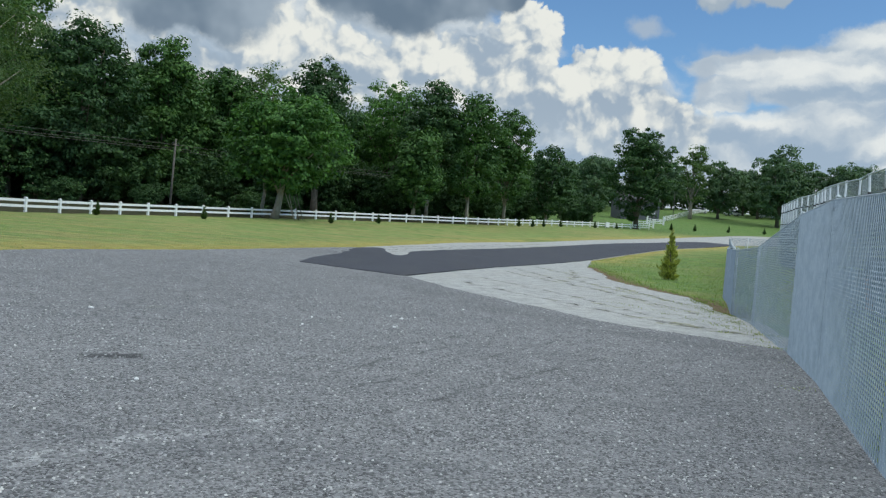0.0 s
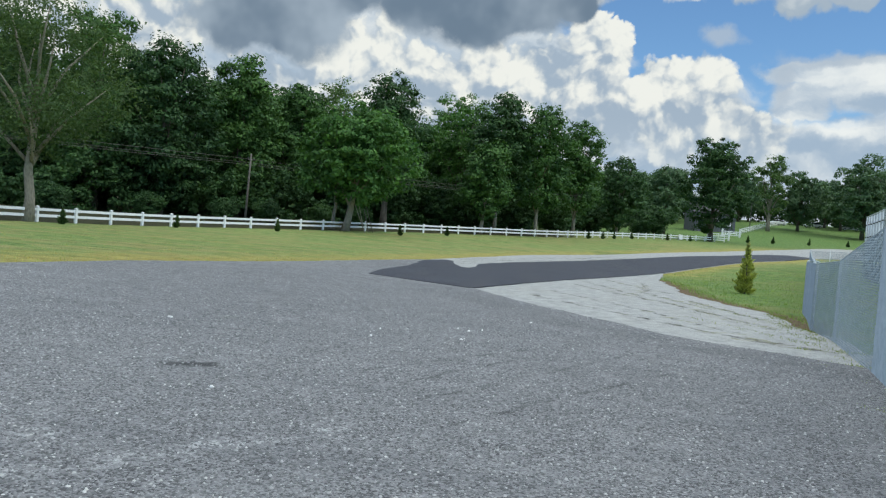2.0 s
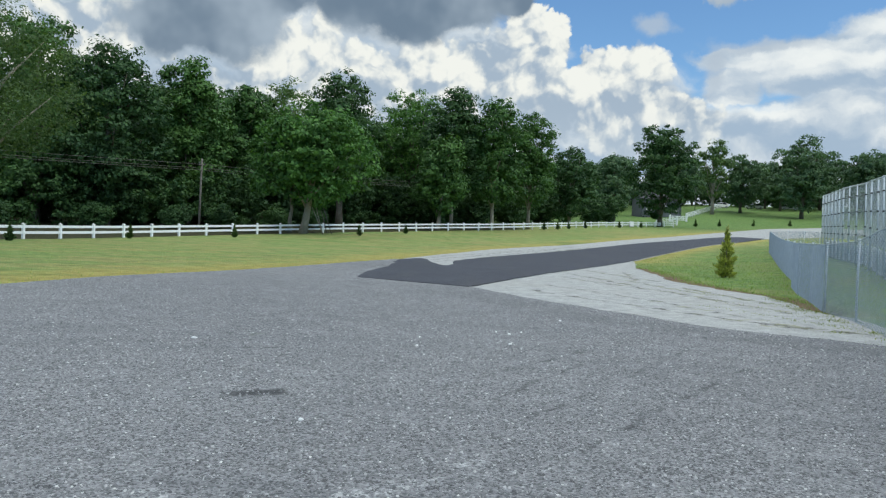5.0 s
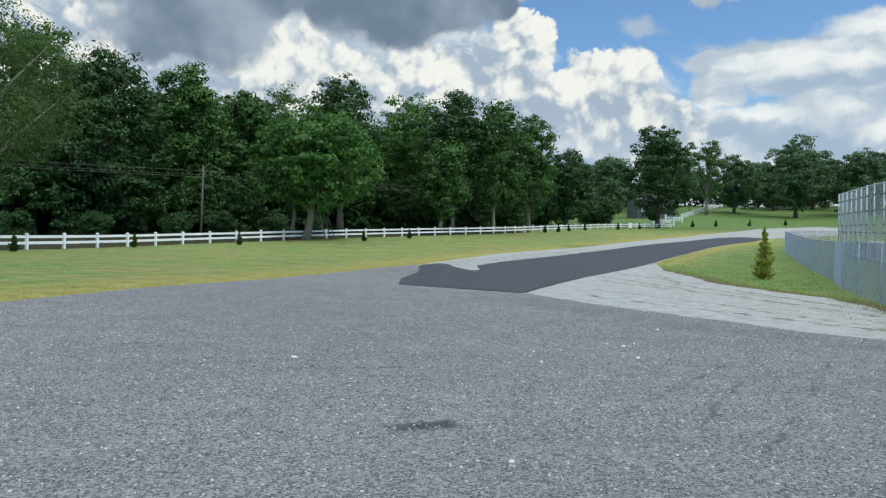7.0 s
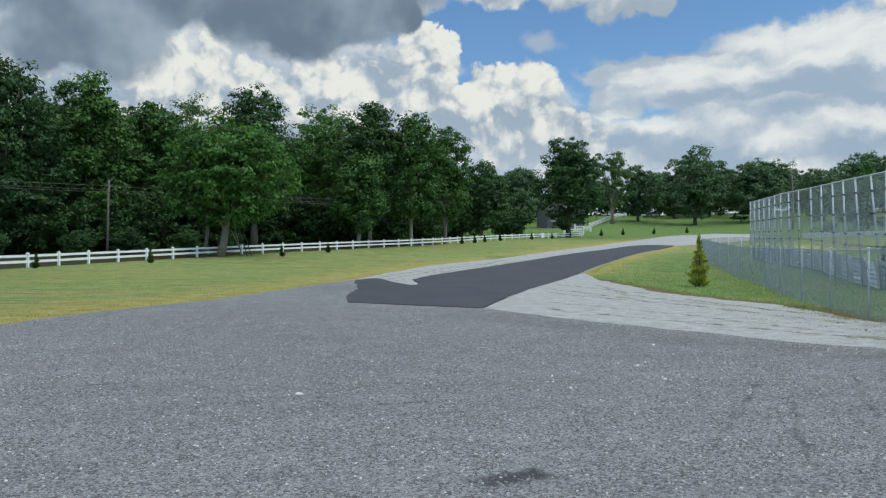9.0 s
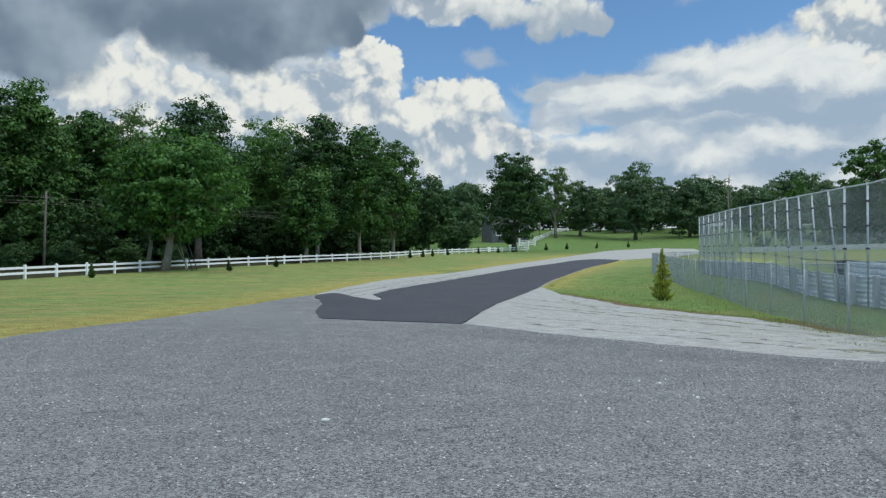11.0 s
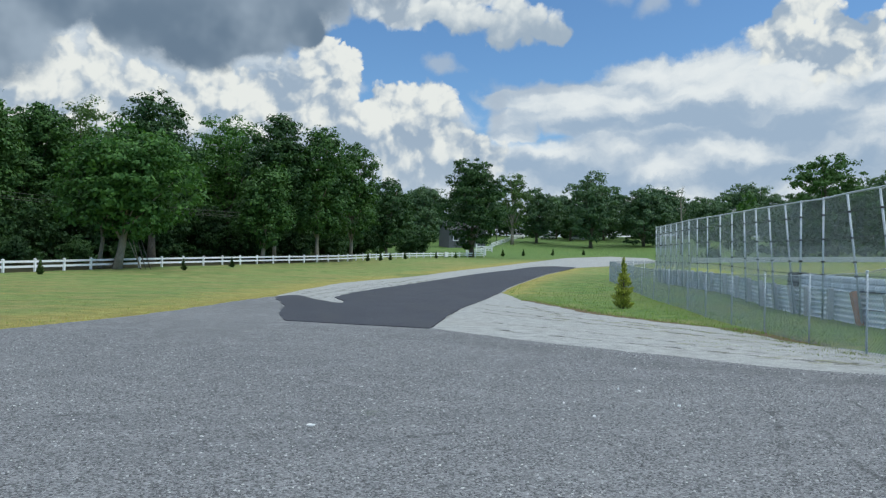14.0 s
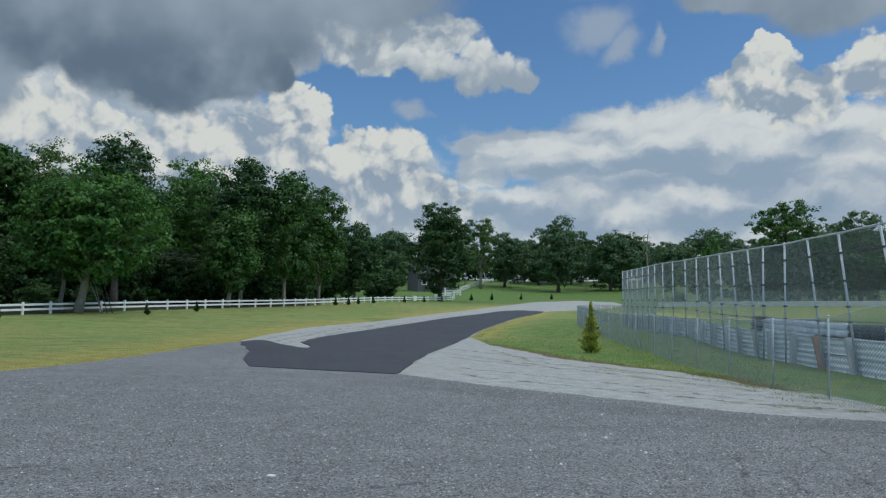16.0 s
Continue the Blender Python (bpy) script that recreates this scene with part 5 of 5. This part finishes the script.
def far_wall():
    line = along(curve([(58, 112), (70, 104), (84, 90), (97, 70), (104, 45)], 4.0), 4.0)
    x0, y0 = line[0]
    w = root("barrier_wall", x0, y0, gz(x0, y0), "pale concrete barrier on the far side of the track", "wall")
    block = box_mesh("wall_block", 1.0, 0.25, 0.85, M_WALL, 0.02)
    net = link_mesh("wire_mesh", 4.0, 1.6, 0.14, 0.012, M_WIRE_DARK)
    post = pipe_mesh("post", 2.6, 0.04, M_STRAP, 6)
    for (ax, ay), (bx, by) in zip(line[:-1], line[1:]):
        a, b = Vector((ax, ay, gz(ax, ay))), Vector((bx, by, gz(bx, by)))
        m, n = span(a, b)
        m = Matrix.Translation(-Vector((x0, y0, gz(x0, y0)))) @ m
        child("wall_block", block, w, m=m @ pose(n / 2, 0, -0.1) @ Matrix.Diagonal((n - 0.02, 1, 1, 1)))
        child("wire_mesh", net, w, m=m @ pose(0, 0.2, 0.75) @ Matrix.Diagonal((n / 4.0, 1, 1, 1)))
        child("post", post, w, m=m @ pose(0, 0.2, -0.2))


far_wall()


# ---- buildings, poles and wires ----
def house(x, y, turn):
    h = root("house", x, y, gz(x, y), "small grey-sided house behind the trees", "house", turn=turn)
    bm = bmesh.new()
    W, D, E, R = 9.0, 6.0, 3.6, 5.6
    ring_ = [(-W / 2, -D / 2), (W / 2, -D / 2), (W / 2, D / 2), (-W / 2, D / 2)]
    low = [bm.verts.new((px, py, -1.0)) for px, py in ring_]
    up = [bm.verts.new((px, py, E)) for px, py in ring_]
    g1, g2 = bm.verts.new((-W / 2, 0, R)), bm.verts.new((W / 2, 0, R))
    for i in (0, 2):
        bm.faces.new((low[i], low[i + 1], up[i + 1], up[i]))
    bm.faces.new((low[1], low[2], up[2], g2, up[1]))
    bm.faces.new((low[3], low[0], up[0], g1, up[3]))
    me = bpy.data.meshes.new("wall")
    bm.to_mesh(me)
    bm.free()
    me.materials.append(M_SIDING)
    child("wall", me, h)
    slope = math.degrees(math.atan2(R - E, D / 2))
    for s in (-1, 1):
        child("roof", box_mesh("roof", W + 0.8, 4.0, 0.14, M_ROOF, base=False), h, m=pose(0, s * D / 4 * 1.05, (E + R) / 2 + 0.06, -s * slope, 0, 0))
    frame_, pane = box_mesh("window", 1.3, 0.08, 1.5, M_VINYL, 0.01), box_mesh("pane", 1.04, 0.03, 1.2, M_GLASS)
    for px in (-2.9, 0.2, 2.8):
        w = child("window", frame_, h, m=pose(px, -D / 2 - 0.03, 1.2))
        child("pane", pane, w, m=pose(0, -0.04, 0.15))
    for i in range(16):
        child("siding_board", box_mesh("siding_board", W, 0.03, 0.2, M_SIDING), h, m=pose(0, -D / 2 - 0.012, 0.1 + i * 0.22, 3, 0, 0))


house(36.4, 174.5, 10)


def car(x, y, turn, paint, label):
    c = root("car", x, y, gz(x, y), label, "car", "parked cars", turn=turn)
    prof = [(-2.15, 0.35), (-2.2, 0.75), (-1.35, 0.95), (1.2, 0.98), (2.1, 0.9), (2.2, 0.4)]
    cab = [(-1.0, 0.93), (-0.35, 1.42), (0.95, 1.44), (1.75, 0.97)]

    def sweep(name, line, half, taper, mat):
        n = len(line)
        v = [(px, s * (half - (taper if pz > 1.1 else 0)), pz) for s in (-1, 1) for px, pz in line]
        f = [(i, i + 1, n + i + 1, n + i) for i in range(n - 1)] + [(n - 1, 0, n, 2 * n - 1), tuple(reversed(range(n))), tuple(range(n, 2 * n))]
        return mesh_of(name, v, f, mat)

    child("body", sweep("body", prof, 0.88, 0, paint), c)
    child("cabin", sweep("cabin", cab, 0.80, 0.16, M_GLASS), c)
    child("roof", box_mesh("roof", 1.35, 1.26, 0.05, paint, 0.015), c, m=pose(0.3, 0, 1.42))
    v, f = [], []
    tube(v, f, [(0, -0.1, 0), (0, 0.1, 0)], [0.32, 0.32], 14)
    wheel = mesh_of("wheel", v, f, M_TYRE)
    v, f = [], []
    tube(v, f, [(0, -0.115, 0), (0, 0.115, 0)], [0.19, 0.19], 12)
    rim = mesh_of("rim", v, f, M_STEEL)
    for px in (-1.35, 1.35):
        for py in (-0.8, 0.8):
            w = child("wheel", wheel, c, m=pose(px, py, 0.32))
            child("rim", rim, w)


M_CAR = plain("white_car_paint", (0.72, 0.73, 0.74), (0.78, 0.79, 0.80), 0.3)
M_CAR_GREY = plain("silver_car_paint", (0.42, 0.44, 0.46), (0.50, 0.52, 0.54), 0.3)
car(70.5, 211, 10, M_CAR, "white car parked on the hill by the trees")
car(79.0, 209, 160, M_CAR_GREY, "silver car parked on the hill by the trees")
car(62.5, 214, 30, M_CAR, "white car parked on the hill by the trees")


def utility_pole(x, y, height, label, lean=(0, 0)):
    p = root("utility_pole", x, y, gz(x, y), label, "utility pole", "utility poles")
    v, f = [], []
    tube(v, f, [(0, 0, -0.3), (lean[0] * 0.5, lean[1] * 0.5, height * 0.5), (lean[0], lean[1], height)], [0.09, 0.08, 0.065], 10)
    child("shaft", mesh_of("shaft", v, f, M_POLE, True), p)
    child("cross_arm", box_mesh("cross_arm", 0.7, 0.08, 0.09, M_POLE, 0.01), p, m=pose(lean[0], lean[1], height - 0.5, 0, 0, 70))
    ins = pipe_mesh("insulator", 0.12, 0.04, M_STRAP, 8)
    for o in (-0.3, 0.3):
        child("insulator", ins, p, m=pose(lean[0] + o * math.cos(radians(70)), lean[1] + o * math.sin(radians(70)), height - 0.4))


utility_pole(-23.6, 58.2, 5.5, "slim weathered timber utility pole in front of the wood", (0.12, 0.0))
utility_pole(48.0, 186.0, 6.2, "weathered timber utility pole on the hill")


def wire(points, sag, label):
    v, f = [], []
    for a, b in zip(points[:-1], points[1:]):
        a, b = Vector(a), Vector(b)
        line = [a.lerp(b, i / 10) - Vector((0, 0, sag * 4 * (i / 10) * (1 - i / 10))) for i in range(11)]
        tube(v, f, line, [0.013] * 11, 5)
    tagged(new("overhead_wire", mesh_of("overhead_wire", v, f, M_POLE, True)), label, "cable", "overhead wires")


for dz, dy in ((0.0, 0.0), (-0.28, 0.15), (-0.45, -0.1)):
    wire([(-62, 32 + dy, 6.2 + dz), (-23.5, 58.2 + dy, 5.5 + dz), (4, 93 + dy, 6.6 + dz)], 0.3, "dark overhead wire strung along the wood")


def stakes():
    s = root("tree_stakes", -14.6, 62.0, gz(-14.6, 62.0), "two thin wooden stakes leaning beside a tree", "stake")
    for dx, tilt in ((0.0, -16), (0.35, -19)):
        v, f = [], []
        tube(v, f, [(0, 0, -0.1), (0, 0, 2.6)], [0.035, 0.03], 7)
        child("stake", mesh_of("stake", v, f, M_POLE, True), s, m=pose(dx, 0, 0, 0, tilt, 0))


stakes()


# ---- loose grit, tufts and blades ----
def stones(name, x, y, size, mat, label, rng):
    """Chips of stone half sunk in the asphalt, each a small four-sided stump."""
    n = len(x)
    a = rng.uniform(0, 2 * math.pi, n)
    u = np.stack([np.cos(a), np.sin(a), np.zeros(n)], -1) * size[:, None]
    w = np.stack([-np.sin(a), np.cos(a), np.zeros(n)], -1) * (size * rng.uniform(0.6, 1, n))[:, None]
    c = np.stack([x, y, land(x, y) + 0.0385], -1)
    up = np.stack([np.zeros(n), np.zeros(n), size * rng.uniform(0.6, 1.2, n)], -1)
    b = [c - u - w, c + u - w, c + u + w, c - u + w]
    k1, k2 = rng.uniform(0.45, 0.75, (n, 1)), rng.uniform(0.45, 0.75, (n, 1))
    t = [c - u * k1 - w * k2 + up, c + u * k2 - w * k1 + up, c + u * k1 + w * k1 + up, c - u * k2 + w * k2 + up]
    verts = np.stack(b + t, 1).reshape(-1, 3)
    at = np.arange(n)[:, None, None] * 8
    order = np.array([[4, 5, 6, 7]] + [[m, (m + 1) % 4, 4 + (m + 1) % 4, 4 + m] for m in range(4)])[None]
    idx = (at + order).reshape(-1)
    me = bpy.data.meshes.new(name)
    me.vertices.add(n * 8)
    me.vertices.foreach_set("co", verts.astype(np.float32).ravel())
    me.loops.add(len(idx))
    me.loops.foreach_set("vertex_index", idx.astype(np.int32))
    me.polygons.add(n * 5)
    me.polygons.foreach_set("loop_start", np.arange(0, n * 20, 4, dtype=np.int32))
    me.materials.append(mat)
    me.update(calc_edges=True)
    tagged(new(name, me), label, "gravel", kind="stuff")


def grit():
    rng = np.random.default_rng(70)
    ring_ = [(px, py) for px, py in lot]

    def scatter(n, reach, power):
        x, y = rng.uniform(-10.5, 2.5, n), 3.4 + reach * rng.uniform(0, 1, n) ** power
        ok = inside(x, y, ring_) & (np.abs(x + 3.2) < 2.6 + 0.72 * (y - 1.0))
        return x[ok], y[ok]

    x, y = scatter(3600, 14, 1.5)
    stones("loose_grit", x, y, rng.uniform(0.0035, 0.0085, len(x)), M_STONE, "pale loose stone chips scattered over the asphalt", rng)
    x, y = scatter(100000, 13.0, 1.5)
    stones("asphalt_stones", x, y, rng.uniform(0.004, 0.0095, len(x)), M_AGGREGATE, "grey stone chips standing proud of the worn asphalt", rng)


def blades(name, xy, size, mat, label, rng):
    n = len(xy)
    z = land(xy[:, 0], xy[:, 1])
    c = np.stack([xy[:, 0], xy[:, 1], z], -1)
    a = rng.uniform(0, 2 * math.pi, n)
    h = size * rng.uniform(0.5, 1.3, n)
    side = np.stack([np.cos(a), np.sin(a), np.zeros(n)], -1) * (h * 0.16)[:, None]
    bend = np.stack([-np.sin(a), np.cos(a), np.zeros(n)], -1) * (h * rng.uniform(-0.7, 0.7, n))[:, None]
    up = np.stack([np.zeros(n), np.zeros(n), h], -1)
    q = np.stack([c - side, c + side, c + side * 0.25 + up + bend, c - side * 0.25 + up * 0.98 + bend], 1)
    tagged(new(name, quads_mesh(name, q, mat)), label, "grass", kind="stuff")


def lawn():
    rng = np.random.default_rng(71)
    n = 110000
    x, y = rng.uniform(-24, -3, n), 9 + 33 * rng.uniform(0, 1, n) ** 1.3
    left = np.interp(y, [p[1] for p in LOT_LEFT], [p[0] for p in LOT_LEFT])
    left = np.where(y > 31.6, np.interp(y, [p[1] for p in ROAD_LEFT], [p[0] for p in ROAD_LEFT]), left)
    ok = (x < left - 0.02 + rng.normal(0, 0.06, n)) & (rng.uniform(0, 1, n) < np.clip((42 - y) / 16, 0, 1)) & (rng.uniform(0, 1, n) < 0.07 + np.exp(-(left - x) / 0.5))
    x, y, gap = x[ok], y[ok], (left - x)[ok]
    dry = rng.uniform(0, 1, len(x)) < 0.7 * np.exp(-gap / 3.2) + 0.14
    blades("grass_blades", np.stack([x, y], -1)[~dry], 0.036, M_BLADE, "short green grass blades", rng)
    blades("dry_grass_blades", np.stack([x, y], -1)[dry], 0.036, M_BLADE_DRY, "short dry yellow grass blades", rng)
    n = 150000
    x, y = rng.uniform(2.8, 14, n), rng.uniform(13, 48, n)
    isle = [(4.8, 37.0)] + ROAD_RIGHT[4:6] + [(20, 58), (14.2, 46.3)] + [(12, 33), (11, 20), (6.8, 14.5)] + list(reversed(ISLAND[1:8]))
    rim = np.minimum(far_from(x, y, ISLAND[1:8]), 1.4 * far_from(x, y, ROAD_RIGHT[3:7]))
    ok = inside(x, y, isle) & (rng.uniform(0, 1, n) < np.clip((47 - y) / 18, 0, 1)) & (rng.uniform(0, 1, n) < 0.12 * np.clip((rim - 0.3) / 1.0, 0, 1) + 0.5 * np.exp(-((rim - 0.5) / 0.25) ** 2))
    blades("grass_blades", np.stack([x, y], -1)[ok], 0.05, M_BLADE, "green grass on the verge", rng)
    # weeds at the foot of the wire fence and in the paving's cracks
    pts = []
    for a, b, m_ in (((1.2, 5.4), (2.9, 11.4), 260), ((2.9, 11.2), (3.6, 15.0), 420), ((1.9, 11.1), (2.9, 10.5), 200), ((3.2, 14.6), (3.9, 18.0), 900), ((1.6, 15.6), (2.9, 12.6), 420), ((2.0, 17.6), (3.2, 13.4), 520), ((2.5, 19.6), (3.5, 15.0), 620)):
        t = rng.uniform(0, 1, m_)
        clump = rng.normal(0, 0.11, (m_, 2))
        t = np.where(rng.uniform(0, 1, m_) < 0.5, 0.5 + 0.5 * np.sin(np.floor(t * 9) * 12.9), t)
        pts.append(np.stack([a[0] + (b[0] - a[0]) * t, a[1] + (b[1] - a[1]) * t], -1) + clump)
    for cx, cy, wide, m_ in (((2.76, 10.55, 0.13, 420), (1.75, 7.82, 0.10, 330), (3.13, 12.08, 0.12, 300), (2.19, 10.42, 0.08, 90), (2.48, 11.98, 0.08, 90))):
        pts.append(np.stack([cx + rng.normal(0, wide, m_), cy + rng.normal(0, wide * 0.8, m_)], -1))
    blades("weeds", np.concatenate(pts), 0.038, M_BLADE_WEED, "tufts of yellowing weeds along the fence", rng)


def flat_stone(x, y, sx, sy, turn, label):
    bm = bmesh.new()
    bmesh.ops.create_icosphere(bm, subdivisions=2, radius=1.0)
    for v in bm.verts:
        v.co *= 1 + 0.22 * noise.noise(v.co * 1.7 + Vector((x, y, 0)))
    bmesh.ops.scale(bm, vec=(sx, sy, 0.012), verts=bm.verts)
    me = bpy.data.meshes.new("stone")
    bm.to_mesh(me)
    bm.free()
    me.materials.append(M_STONE_WHITE)
    ob = new("stone", me)
    ob.matrix_world = pose(x, y, gz(x, y) + 0.047, 0, 0, turn)
    tagged(ob, label, "stone", "loose stones")


M_STONE_WHITE = plain("white_stone", (0.66, 0.67, 0.66), (0.82, 0.82, 0.80), 0.75)
for sx_, sy_, px_, py_, a_ in ((0.034, 0.018, -5.24, 9.03, 10), (0.016, 0.011, -2.98, 9.13, 40), (0.017, 0.011, -3.42, 5.97, 0), (0.018, 0.012, -2.0, 10.3, 20), (0.014, 0.01, -1.85, 10.5, 70),
                               (0.012, 0.008, -2.15, 10.45, 120), (0.02, 0.012, -2.02, 9.5, 15), (0.012, 0.009, -3.0, 9.75, 80), (0.02, 0.014, -1.25, 11.9, 30)):
    flat_stone(px_, py_, sx_, sy_, a_, "small flat white stone lying on the asphalt")
sign = root("sign_board", 20.3, 119.0, gz(20.3, 119.0), "plain white board fixed to the rail fence", "sign", turn=52)
child("board", box_mesh("board", 1.1, 0.05, 0.75, M_VINYL, 0.01), sign, m=pose(0, -0.12, 0.1))
child("stake", box_mesh("stake", 0.08, 0.08, 0.9, M_POLE, 0.005), sign, m=pose(0, -0.03, -0.05))

grit()
lawn()


def leaning_pole(foot, head, label):
    x, y = foot
    z = gz(x, y)
    p = root("leaning_pole", x, y, z, label, "pole", "poles against the tree")
    verts, faces = [], []
    tube(verts, faces, [(0, 0, -0.02), ((head[0] - x) * 0.5, (head[1] - y) * 0.5, (head[2] - z) * 0.5 - 0.02), (head[0] - x, head[1] - y, head[2] - z)], [0.035, 0.032, 0.026], 8)
    child("shaft", mesh_of("shaft", verts, faces, M_BARK_PALE, True), p)


GROUND_AT_TREE = gz(-16.0, 61.4)
leaning_pole((-14.75, 61.15), (-15.72, 61.3, GROUND_AT_TREE + 2.15), "thin grey pole leaning against the fence-line tree")
leaning_pole((-14.85, 61.45), (-15.60, 61.4, GROUND_AT_TREE + 2.75), "longer thin grey pole leaning on the tree trunk")
